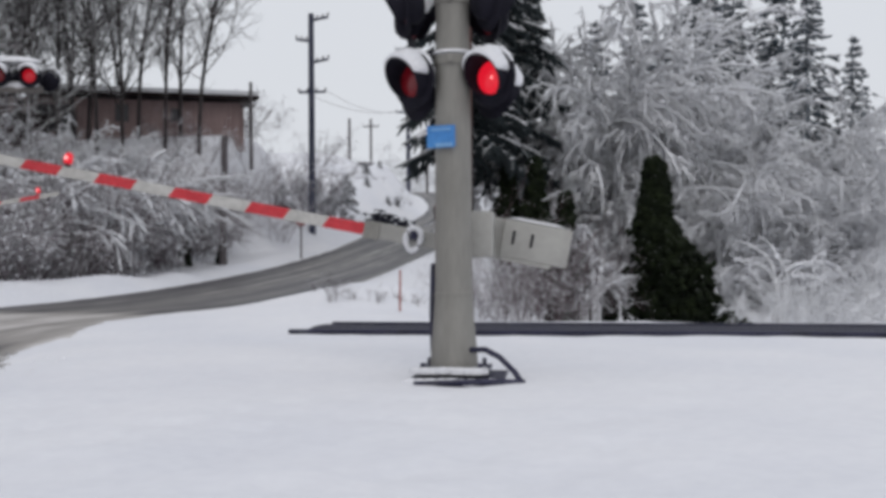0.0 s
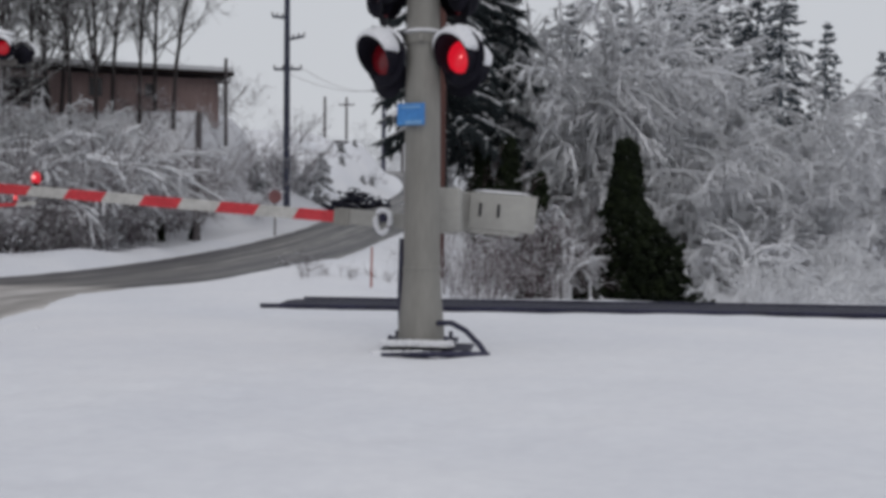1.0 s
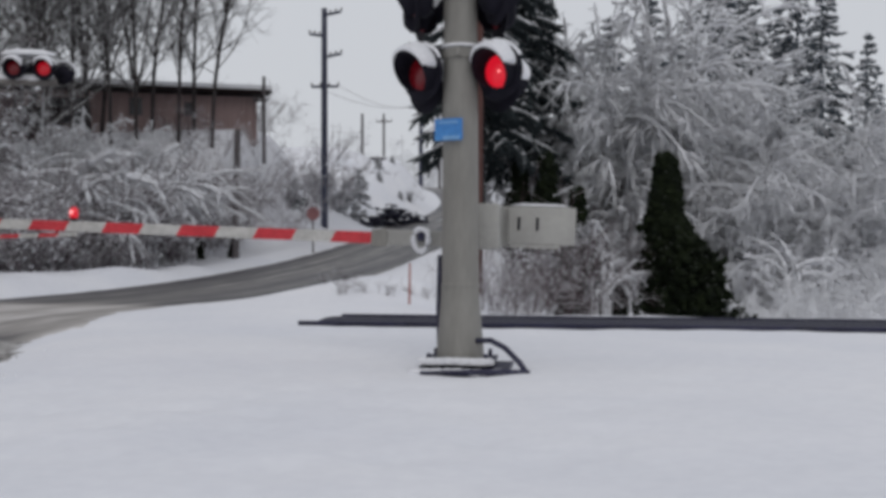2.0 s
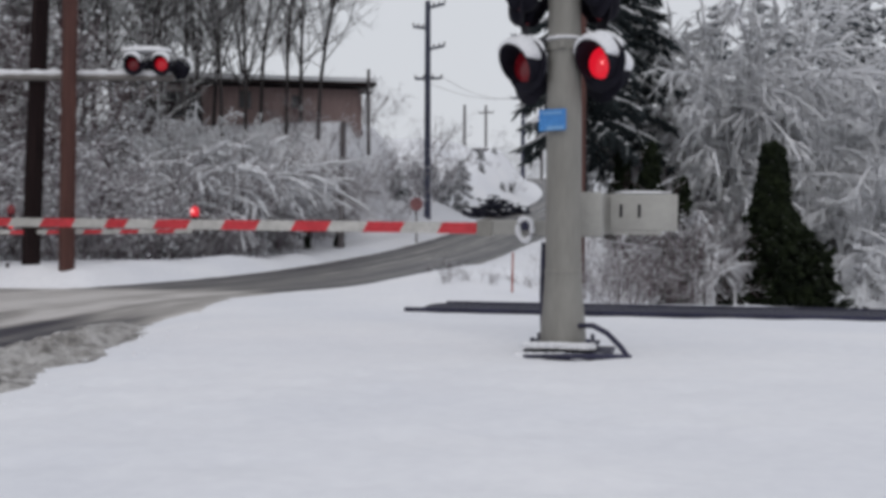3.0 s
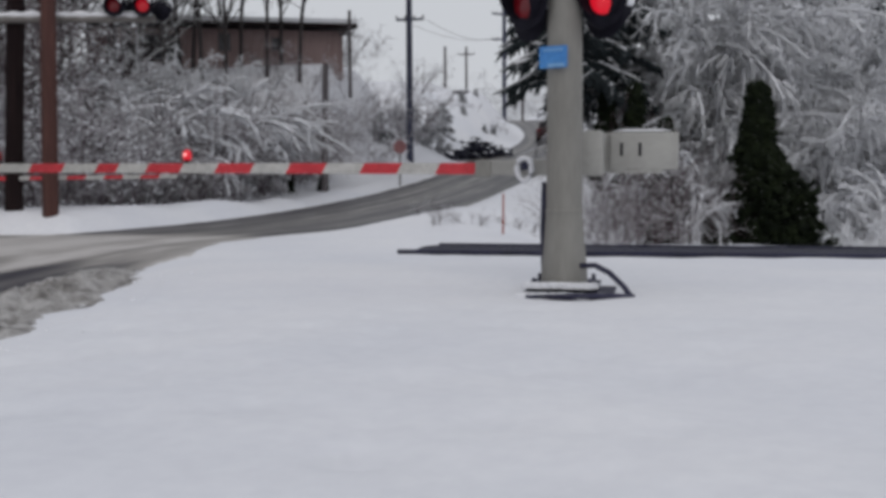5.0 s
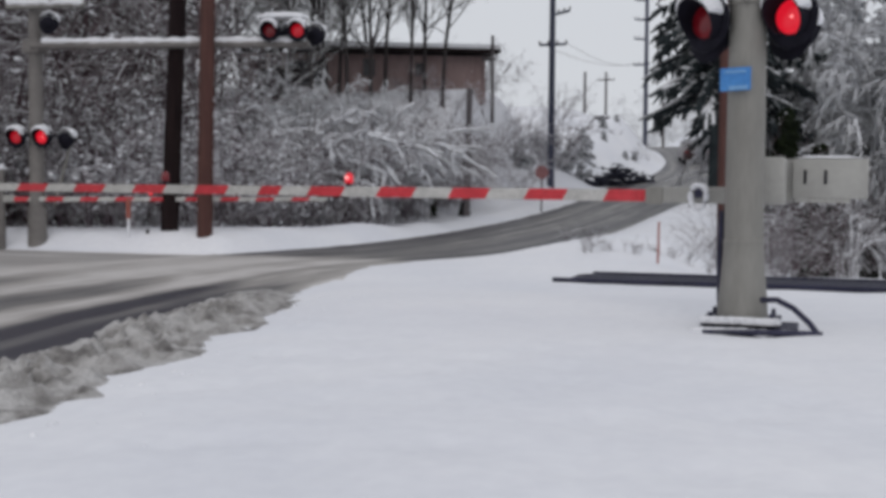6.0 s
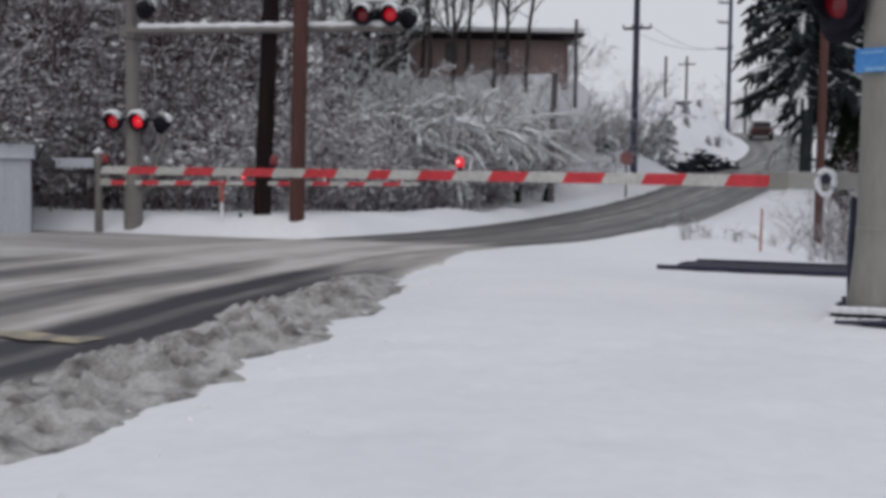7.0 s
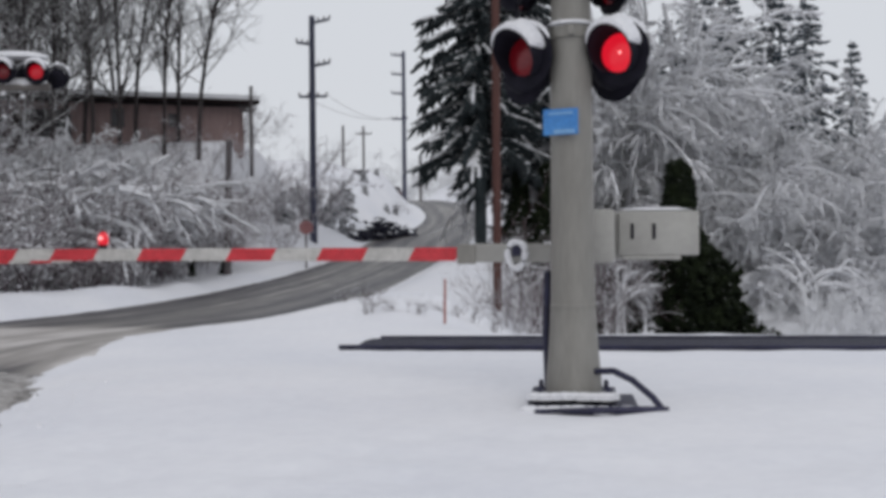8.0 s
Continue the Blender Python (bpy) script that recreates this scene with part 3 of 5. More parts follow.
GATE_PIVOT = (0.10, 0.72, 1.13)


def build_gate_arm(name, pivot, reds, first, pitch, joint, half_h, support, label, lights, lit):
    """A striped gate arm reaching along -x from its pivot, with supports and counterweight."""
    arm = thing(name, label, "gate arm", at=pose(*pivot))
    z0 = -0.075
    x = -first
    # grey mount from the pivot to the first stripe
    b = Build().box((-first * 0.5 + 0.08, 0, z0 + 0.01), (abs(first) + 0.05, 0.05, 0.16), 0.008)
    part("mount", b, M_BOX_GREY, arm, "grey steel arm mount")
    slant = 0.06
    n = 0
    while n < reds:
        w = pitch / 2
        for m, nm in ((M_RED, "red_stripe"), (M_WHITE, "white_stripe")):
            h = half_h * (1 - 0.25 * n / reds)
            wd = w * (0.62 if n == joint and nm == "red_stripe" else 0.86 if n == joint - 1 and nm == "white_stripe" else 1)
            x1 = x - wd
            v = [(x + slant, -0.02, z0 + h), (x - 0.0, -0.02, z0 - h), (x1, -0.02, z0 - h), (x1 + slant, -0.02, z0 + h)]
            v = [(p[0], -0.022, p[2]) for p in v] + [(p[0], 0.022, p[2]) for p in v]
            s = Build().add(v, [(0, 1, 2, 3), (7, 6, 5, 4), (0, 4, 5, 1), (1, 5, 6, 2), (2, 6, 7, 3), (3, 7, 4, 0)])
            part(nm, s, m, arm)
            x = x1
        n += 1
    tip = x
    if support:
        part("arm_clamp", Build().box((-first + 0.10, -0.03, z0), (0.16, 0.03, 0.17), 0.005), M_POLE_GREY, arm)
        # ring-shaped snowy bracket hung on the mount
        b, k = Build(), 18
        pts = [(-0.57 + 0.075 * math.cos(a), -0.07, z0 + 0.02 + (0.085 if math.sin(a) > 0 else 0.14) * math.sin(a)) for a in np.linspace(0, 2 * math.pi, k)]
        b.tube(pts, [0.022 + 0.010 * math.sin(2.3 * j) ** 2 for j in range(k)], 8)
        part("snowy_ring", b, M_SNOWCAP, arm, "cable loop caked with snow", smooth=True)
        part("connector", Build().box((-0.57, -0.05, z0 + 0.03), (0.08, 0.05, 0.09), 0.01), M_DARK_STEEL, arm)
        b = Build().box((0.62, -0.08, 0.10), (0.66, 0.10, 0.37), 0.012)
        w = part("counterweight", b, M_BOX_GREY, arm, "grey counterweight box with two slots", smooth=True)
        for x in (0.40, 0.58):
            part("slot", Build().box((x, -0.134, 0.115), (0.026, 0.014, 0.13)), M_BLACK, w)
        part("step_plate", Build().box((0.56, -0.08, -0.105), (0.48, 0.085, 0.035), 0.005), M_BOX_GREY, w)
        part("link", Build().box((0.16, -0.05, 0.08), (0.36, 0.05, 0.40), 0.015), M_BOX_GREY, arm, "grey drive link")
        part("snow", Build().lathe([(0.02, 0.0), (0.05, 0.01), (0.03, 0.03)], 12, Matrix.Translation((0.6, -0.08, 0.285)) @ Matrix.Diagonal((6, 0.9, 1, 1))), M_SNOWCAP, w, smooth=True)
    for i, (lx, on) in enumerate(zip(lights, lit)):
        h = half_h
        b = Build().box((lx, 0, z0 + h + 0.02), (0.05, 0.05, 0.05), 0.004)
        lamp = part("arm_lamp", b, M_BLACK, arm)
        b = Build().lathe([(0.044, 0.0), (0.047, 0.05), (0.042, 0.09), (0.016, 0.115)], 16, Matrix.Translation((lx, 0, z0 + h + 0.03)))
        part("lens", b, M_LIT if on else M_DIM, lamp, "red lamp lens", smooth=True)
        if on:
            part("bulb", Build().lathe([(0.005, -0.02), (0.025, 0.0), (0.005, 0.02)], 10, Matrix.Translation((lx, -0.06, z0 + h + 0.09))), M_BULB, lamp, smooth=True)
    return arm


GATE_KEYS = [(0.0, 11.0), (0.5, 6.6), (1.0, 4.3), (1.5, 3.5), (1.7, 2.9), (2.3, 1.4), (2.8, 0.7), (3.5, 0.4), (8.0, 0.4)]

near_signal = build_near_signal()
gate_arm = build_gate_arm("gate_arm", GATE_PIVOT, 10, 1.10, 0.8128, 5, 0.058, True, "red and white striped crossing gate arm", (-4.26, -6.55, -8.95), (True, False, False))


# ---- track ----
def build_rail(y, start, label):
    b, n = Build(), 60
    prof = [(-0.07, 0.0), (0.07, 0.0), (0.07, 0.015), (0.012, 0.035), (0.012, 0.12), (0.036, 0.13), (0.036, 0.165), (-0.036, 0.165), (-0.036, 0.13), (-0.012, 0.12), (-0.012, 0.035), (-0.07, 0.015)]
    xs = np.linspace(start, 140, n)
    k = len(prof)
    for x in xs:
        b.v += [(x, y + p, z + RAIL_Z) for p, z in prof]
    b.f += [(i * k + j, (i + 1) * k + j, (i + 1) * k + (j + 1) % k, i * k + (j + 1) % k) for i in range(n - 1) for j in range(k)]
    b.f += [tuple(range(k))[::-1], tuple((n - 1) * k + j for j in range(k))]
    ob = part("rail", b, M_DARK_STEEL)
    tagged(ob, label, "rail", group="track rails")


RAIL_START, RAIL_Z = -3.05, -0.26
build_rail(4.95, -2.9, "dark steel rail standing out of the snow")
build_rail(6.385, -2.6, "dark steel rail standing out of the snow")


def build_track_bed():
    b, n = Build(), 90
    for i in range(n):
        x = RAIL_START + 0.35 + 142 * (i / (n - 1)) ** 2
        for y, z in ((5.02, -0.125), (5.35, -0.11), (5.67, -0.105), (6.0, -0.11), (6.34, -0.125)):
            b.v.append((x, y, z + 0.012 * noise.noise((x * 3, y * 5, 1))))
    b.f += [(5 * i + k, 5 * i + 5 + k, 5 * i + 6 + k, 5 * i + 1 + k) for i in range(n - 1) for k in range(4)]
    b.f = [f[::-1] for f in b.f]
    tagged(part("track_bed", b, surface("wet_dark_ballast", 9, [(0.3, (0.012, 0.012, 0.028)), (0.7, (0.028, 0.028, 0.056))], 0.7, bump=0.8, depth=0.03)), "wet dark ballast between the rails", "track bed", kind="structure")


build_track_bed()


# ---- poles ----
def utility_pole(at, height, r0, r1, mat, label, lean=(0, 0), arms=(), name="utility_pole", snow_side=False):
    p = thing(name, label, "pole", at=pose(*at))
    n = 9
    pts = [(lean[0] * k / n, lean[1] * k / n, -0.3 + (height + 0.3) * k / n) for k in range(n + 1)]
    part("shaft", Build().tube(pts, [r0 + (r1 - r0) * k / n for k in range(n + 1)], 14), mat, p, smooth=True)
    for z, x0, x1, up in arms:
        q = lean[0] * z / height
        b = Build().tube([(q + x0, 0.12, z + (up if abs(x0) > abs(x1) else 0)), (q + x1, 0.12, z + (up if abs(x1) >= abs(x0) else 0))], [0.065, 0.065], 6)
        arm = part("cross_arm", b, mat, p)
        for x in np.linspace(x0, x1, 4):
            part("insulator", Build().lathe([(0.03, 0.05), (0.05, 0.10), (0.03, 0.2)], 8, Matrix.Translation((q + x, 0.12, z + up * abs(x) / max(abs(x0), abs(x1))))), M_WOOD_GREY, arm)
    return p


utility_pole((-12.98, 10.85, 0.05), 12, 0.20, 0.17, M_WOOD_DARK, "dark wet timber utility pole", lean=(0.60, 0.0))
utility_pole((-11.81, 10.4, 0.05), 12, 0.17, 0.15, M_WOOD_RED, "red-brown timber utility pole", lean=(0.25, 0.0))
utility_pole((-1.62, 17.2, -0.95), 14, 0.105, 0.095, M_WOOD_RED, "slim red-brown pole beside the track", lean=(0.02, 0.0))
utility_pole((-11.44, 27.57, -0.05), 4.9, 0.13, 0.11, M_WOOD_GREY, "short weathered timber post among bushes", lean=(0.12, 0.0), name="timber_post")
utility_pole((-11.5, 41.0, 1.3), 10.6, 0.17, 0.13, M_POLE_BLUE, "tall utility pole with side arms and a crossarm", arms=((10.3, 0, 0.8, 0.15), (9.3, -0.75, 0, 0.12), (8.3, 0, 0.8, 0.15), (6.9, -0.65, 0.65, 0.0)))
utility_pole((-11.5, 70.5, 4.0), 11.5, 0.17, 0.13, M_POLE_BLUE, "tall utility pole on the hillside", arms=((11.2, -0.9, 0, 0.1), (9.8, -0.9, 0, 0.1), (8.4, -0.9, 0, 0.1), (6.6, -0.9, 0.2, 0.0)))


# ---- the far crossing signal ----
FAR_TURN = 16.6
FAR_PIVOT = (-16.55, 9.66, 0.97)


def build_far_signal():
    s = thing("cantilever_signal", "grey cantilever crossing signal with snow on its long arm", "railway signal", at=pose(-15.8, 10.0, -0.2))
    b = Build().lathe([(0.21, 0.0), (0.205, 0.9), (0.17, 0.95), (0.155, 3.5), (0.14, 7.2)], 24)
    part("mast", b, M_WEATHERED, s, smooth=True)
    u = Matrix.Rotation(radians(14.5), 4, "Z")
    arm = part("cantilever_arm", Build().tube([u @ Vector((0, -0.2, 4.45)), u @ Vector((6.15, -0.2, 4.47))], [0.085, 0.075], 12), M_WEATHERED, s, smooth=True)
    n = 60
    b = Build().tube([u @ Vector((0.25 + 5.8 * k / n, -0.2, 4.545 + 0.008 * math.sin(k * 1.3))) for k in range(n + 1)], [0.072 + 0.012 * math.sin(k * 1.7) + 0.01 * math.sin(k * 0.6) for k in range(n + 1)], 10)
    part("arm_snow", b, M_SNOWCAP, arm, "ridge of snow along the arm", smooth=True)
    bar = part("upper_arm", Build().tube([u @ Vector((-0.5, -0.3, 5.28)), u @ Vector((1.25, -0.3, 5.32))], [0.07, 0.06], 10), M_POLE_GREY, s, smooth=True)
    b = Build().tube([u @ Vector((-0.48 + 0.1 * k, -0.3, 5.375 + 0.01 * math.sin(k * 1.1))) for k in range(18)], [0.085 + 0.015 * math.sin(k * 2.1) for k in range(18)], 10)
    part("arm_snow", b, M_SNOWCAP, bar, smooth=True)
    part("collar", Build().box((0.0, 0.0, 4.45), (0.42, 0.42, 0.3), 0.03), M_WEATHERED, s)
    h = lambda x, y, z, m, t, k=0.92: signal_head(s, u @ pose(x, y, z, 0, 0, t), m, k)
    h(-0.32, -0.28, 2.46, M_MID, -2)
    h(0.26, -0.28, 2.46, M_LIT, -2)
    h(0.66, 0.0, 2.42, M_DIM, 150)
    h(0.45, -0.32, 4.92, M_DIM, 170)
    b = Build().tube([u @ Vector((-0.4, -0.1, 2.5)), u @ Vector((0.7, -0.1, 2.5))], [0.03, 0.03], 8)
    part("cross_arm", b, M_BLACK, s)
    for x, m in ((5.35, M_DIM), (5.95, M_MID)):
        h(x, -0.42, 4.72, m, -3)
        h(x + 0.3, 0.02, 4.70, M_DIM, 165)
        part("hanger", Build().tube([u @ Vector((x, -0.2, 4.45)), u @ Vector((x, -0.25, 4.75))], [0.035, 0.035], 8), M_BLACK, s)
    part("snow", Build().lathe([(0.5, 0.0), (0.48, 0.06), (0.3, 0.11), (0.05, 0.12)], 20, u @ Matrix.Translation((5.6, -0.3, 5.0)) @ Matrix.Diagonal((1.1, 0.5, 1, 1))), M_SNOWCAP, s, "snow heaped over the lamps", smooth=True)
    part("brace", Build().tube([u @ Vector((0.35, 0.1, 0.95)), u @ Vector((0.75, 0.05, 2.3))], [0.035, 0.03], 8), M_POLE_GREY, s)
    part("gate_post", Build().tube([(-0.72, -0.3, 0), (-0.72, -0.3, 1.75)], [0.09, 0.08], 12), M_WEATHERED, s, smooth=True)
    part("post_snow", Build().lathe([(0.09, 1.75), (0.1, 1.8), (0.05, 1.86)], 12, Matrix.Translation((-0.72, -0.3, 0))), M_SNOWCAP, s, smooth=True)


build_far_signal()
far_gate_arm = build_gate_arm("gate_arm", FAR_PIVOT, 9, -0.25, -0.78, 99, 0.05, False, "far striped crossing gate arm across the other lane", (3.4, 5.3, 6.9), (True, False, True))
part("counterweight", Build().box((-0.5, 0.05, 0.36), (0.9, 0.12, 0.22), 0.012), M_CABINET, far_gate_arm, "counterweight box crusted with snow")


# ---- trackside cabinet and small posts ----
def build_cabinet():
    c = thing("signal_cabinet", "pale grey metal trackside equipment cabinet", "cabinet", at=pose(-17.45, 8.6, -0.25, 0, 0, 42))
    part("body", Build().box((-1.5, 1.0, 0.85), (3.0, 2.0, 1.7), 0.02), M_CABINET, c)
    v = [(-3.1, -0.08, 1.7), (0.08, -0.08, 1.7), (0.08, 2.08, 1.7), (-3.1, 2.08, 1.7), (-3.1, 1.0, 2.0), (0.08, 1.0, 2.0)]
    v2 = [(-3.12, -0.12, 1.66), (0.1, -0.12, 1.66), (0.1, 2.12, 1.66), (-3.12, 2.12, 1.66)]
    part("roof", Build().add([*v, *v2], [(0, 1, 5, 4), (2, 3, 4, 5), (1, 2, 5), (3, 0, 4), (6, 7, 1, 0), (7, 8, 2, 1), (8, 9, 3, 2), (9, 6, 0, 3), (9, 8, 7, 6)]), M_CABINET, c)
    d = part("door", Build().box((-1.5, -0.012, 0.85), (0.9, 0.03, 1.5), 0.006), M_CABINET, c)
    part("handle", Build().box((-1.15, -0.05, 1.0), (0.03, 0.05, 0.14), 0.005), M_DARK_STEEL, d)


build_cabinet()


def build_marker(at, label):
    m = thing("marker_post", label, "marker post", at=pose(*at))
    part("post", Build().tube([(0, 0, -0.2), (0, 0, 0.55)], [0.035, 0.03], 8), M_SNOWCAP, m, smooth=True)
    part("band", Build().tube([(0, 0, 0.55), (0, 0, 0.98)], [0.05, 0.05], 8), M_REDPOST, m, smooth=True)


build_marker((-13.57, 10.2, -0.05), "white marker post with a red reflective top")
stub = thing("stub_post", "short dark wooden stub in the snow", "post", at=pose(-13.25, 10.42, 0.0))
part("post", Build().tube([(0, 0, -0.1), (0.02, 0, 0.26)], [0.04, 0.035], 8), M_WOOD_DARK, stub)
fence = thing("marker_stake", "thin orange stake standing in the snow bank", "stake", at=pose(-1.98, 8.9, 0.0))
part("stake", Build().tube([(0, 0, -0.1), (0.01, 0, 0.62)], [0.022, 0.018], 6), M_REDPOST, fence)


def build_stop_sign():
    s = thing("road_sign", "back of an octagonal road sign on a post", "road sign", at=pose(-9.8, 32.3, ground_z(-9.8, 32.3), 0, 0, 20))
    part("post", Build().tube([(0, 0, -0.2), (0, 0, 1.85)], [0.035, 0.035], 8), M_WOOD_GREY, s)
    part("plate", Build().lathe([(0.28, -0.01), (0.28, 0.01)], 8, Matrix.Translation((0, -0.05, 1.55)) @ Matrix.Rotation(math.pi / 2, 4, "X") @ Matrix.Rotation(math.pi / 8, 4, "Z")), surface("faded_red_sign", 4, [(0.3, (0.22, 0.09, 0.10)), (0.7, (0.30, 0.13, 0.13))], 0.6), s, "dull red octagonal plate")


build_stop_sign()


# ---- house on the hill ----
def build_house():
    h = thing("hillside_building", "long low brown building with a snowy roof on the hill", "house", at=pose(-13.95, 38.2, 5.72, 0, 0, 25))
    L, D, H = 11.0, 7.0, 1.75
    part("wall", Build().box((-L / 2, 0.1, H / 2 - 0.3), (L, 0.2, H + 0.4), 0.01), M_WALL, h, "brown board front wall")
    part("wall", Build().box((-0.1, D / 2 + 0.2, H / 2 - 0.3), (0.2, D - 0.002, H + 0.4), 0.01), M_WALL, h)
    part("wall", Build().box((-L + 0.1, D / 2 + 0.2, H / 2 - 0.3), (0.2, D - 0.002, H + 0.4), 0.01), M_WALL, h)
    part("wall", Build().box((-L / 2, D + 0.32, H / 2 - 0.3), (L, 0.2, H + 0.4), 0.01), M_WALL, h)
    for k in range(26):
        part("batten", Build().box((-0.2 - k * 0.42, -0.015, H / 2 - 0.1), (0.05, 0.03, H)), M_WALL, h)
    v = [(-L - 0.5, -0.7, H), (0.6, -0.7, H), (0.6, D + 0.8, H + 0.5), (-L - 0.5, D + 0.8, H + 0.5)]
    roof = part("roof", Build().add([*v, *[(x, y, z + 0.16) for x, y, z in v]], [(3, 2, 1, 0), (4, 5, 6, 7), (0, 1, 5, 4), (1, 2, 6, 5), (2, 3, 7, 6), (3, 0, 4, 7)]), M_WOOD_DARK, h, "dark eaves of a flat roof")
    part("roof_snow", Build().add([*[(x, y, z + 0.165) for x, y, z in v], *[(x * 0.99, y * 0.98, z + 0.36) for x, y, z in v]], [(4, 5, 6, 7), (0, 1, 5, 4), (1, 2, 6, 5), (2, 3, 7, 6), (3, 0, 4, 7)]), M_SNOWCAP, roof, "thick snow on the roof")
    for x, w, z, hh in ((-3.0, 0.45, 1.0, 0.6), (-5.3, 0.55, 1.05, 0.8), (-8.2, 1.5, 0.75, 1.2)):
        win = part("window", Build().box((x, -0.01, z), (w, 0.06, hh)), M_GLASS_DARK, h, "dark window")
        part("lintel", Build().box((x, -0.03, z + hh / 2 + 0.03), (w + 0.12, 0.05, 0.06)), M_WALL, win)
        part("sill", Build().box((x, -0.03, z - hh / 2 - 0.03), (w + 0.12, 0.05, 0.06)), M_WALL, win)
    # porch alcove as a solid box, its shade given by near-black wood
    part("porch", Build().box((-9.2, -0.7, 0.2), (1.7, 1.3, 1.1), 0.02), M_WOOD_DARK, h, "solid dark box standing for the shade of a porch alcove")


build_house()


# ---- planting ----
def unit(v):
    return v / np.maximum(np.linalg.norm(v, axis=-1, keepdims=True), 1e-9)


class Growth:
    """Branch work gathered as thin three-sided prisms, and snow or leaf clumps."""

    def __init__(self, seed):
        self.g = np.random.default_rng(seed)
        self.p0, self.p1, self.r0, self.r1, self.cl, self.rg = [], [], [], [], [], []

    def shoots(self, p, d, length, r, segs, droop, jitter, taper=0.35):
        """Grow one bent shoot from each p; returns the points passed (n, segs+1, 3) and the directions there."""
        pts, dirs = [p], [d]
        for k in range(segs):
            d = unit(d + self.g.normal(0, jitter, p.shape) + np.array([0, 0, -1.0]) * np.reshape(droop, (-1, 1)))
            q = p + d * (length / segs)[:, None]
            a, b = 1 - (1 - taper) * k / segs, 1 - (1 - taper) * (k + 1) / segs
            self.p0.append(p), self.p1.append(q), self.r0.append(r * a), self.r1.append(r * b)
            p = q
            pts.append(p), dirs.append(d)
        return np.stack(pts, 1), np.stack(dirs, 1)

    def children(self, pts, dirs, n, spread, lift, start=1):
        """n random places on each shoot, and the directions in which new ones leave."""
        m, s = pts.shape[:2]
        i = np.repeat(np.arange(m), n)
        f = self.g.uniform(start, s - 1.001, m * n)
        k = f.astype(int)
        w = (f - k)[:, None]
        p = pts[i, k] * (1 - w) + pts[i, k + 1] * w
        d = unit(dirs[i, k + 1] + self.g.normal(0, spread, p.shape) + np.array([0, 0, lift]))
        return p, d, i

    def clumps(self, p, size, flat=0.55):
        self.cl.append((p, size, flat))

    def ridges(self, pts, r, lift):
        """Snow lying along shoots."""
        up = np.array([0, 0, lift])
        self.rg.append((pts[:, :-1].reshape(-1, 3) + up, pts[:, 1:].reshape(-1, 3) + up, r))

    def mesh(self, name, mat):
        p0, p1 = np.concatenate(self.p0), np.concatenate(self.p1)
        r0, r1 = np.concatenate(self.r0)[:, None], np.concatenate(self.r1)[:, None]
        d = unit(p1 - p0)
        a = np.cross(d, np.array([0.3, 0.2, 0.93]))
        a = unit(a)
        b = np.cross(d, a)
        n = len(p0)
        v = np.empty((n, 6, 3))
        for k in range(3):
            w = 2 * math.pi * k / 3 + 0.5
            c = a * math.cos(w) + b * math.sin(w)
            v[:, k], v[:, k + 3] = p0 + c * r0, p1 + c * r1
        base = np.arange(n)[:, None] * 6
        f = np.concatenate([base + np.array([[k, (k + 1) % 3, (k + 1) % 3 + 3, k + 3]]) for k in range(3)])
        return flat_mesh(name, v.reshape(-1, 3), f, 4, mat)

    def clump_mesh(self, name, mat):
        vs = []
        for p, size, flat in self.cl:
            o = np.array([(1, 0, 0), (0, 1, 0), (-1, 0, 0), (0, -1, 0), (0, 0, 1), (0, 0, -1)], float)
            v = np.repeat(o[None], len(p), 0) * self.g.uniform(0.55, 1.3, (len(p), 6, 1))
            t = self.g.uniform(0, 6.28, len(p))
            c, s = np.cos(t)[:, None], np.sin(t)[:, None]
            v = np.stack([v[..., 0] * c - v[..., 1] * s, v[..., 0] * s + v[..., 1] * c, v[..., 2] * flat], -1)
            v[..., 2] += self.g.normal(0, 0.35, (len(p), 1)) * v[..., 0]
            vs.append(p[:, None] + v * np.reshape(size, (-1, 1, 1)))
        v = np.concatenate(vs)
        base = np.arange(len(v))[:, None] * 6
        f = np.concatenate([base + np.array([t]) for t in ((0, 1, 4), (1, 2, 4), (2, 3, 4), (3, 0, 4), (1, 0, 5), (2, 1, 5), (3, 2, 5), (0, 3, 5))])
        v = v.reshape(-1, 3)
        for p0, p1, r in self.rg:
            d = unit(p1 - p0)
            a = unit(np.cross(d, np.array([0.05, 0.02, 1.0])))
            q = r * self.g.uniform(0.6, 1.4, (len(p0), 1))
            up = np.array([0, 0, 1.0])
            w = np.stack([p0 - a * q, p0 + a * q, p0 + up * q, p1 - a * q * 0.8, p1 + a * q * 0.8, p1 + up * q * 0.8], 1)
            base = len(v) + np.arange(len(p0))[:, None] * 6
            f = np.concatenate([f] + [base + np.array([t]) for t in ((1, 4, 5), (1, 5, 2), (0, 2, 5), (0, 5, 3), (0, 3, 4), (0, 4, 1))])
            v = np.concatenate([v, w.reshape(-1, 3)])
        return flat_mesh(name, v, f, 3, mat)


def flat_mesh(name, v, f, corners, mat):
    me = bpy.data.meshes.new(name)
    me.vertices.add(len(v))
    me.vertices.foreach_set("co", v.astype(np.float32).ravel())
    me.loops.add(f.size)
    me.loops.foreach_set("vertex_index", f.astype(np.int32).ravel())
    me.polygons.add(len(f))
    me.polygons.foreach_set("loop_start", np.arange(len(f), dtype=np.int32) * corners)
    me.materials.append(mat)
    me.update(calc_edges=True)
    return me


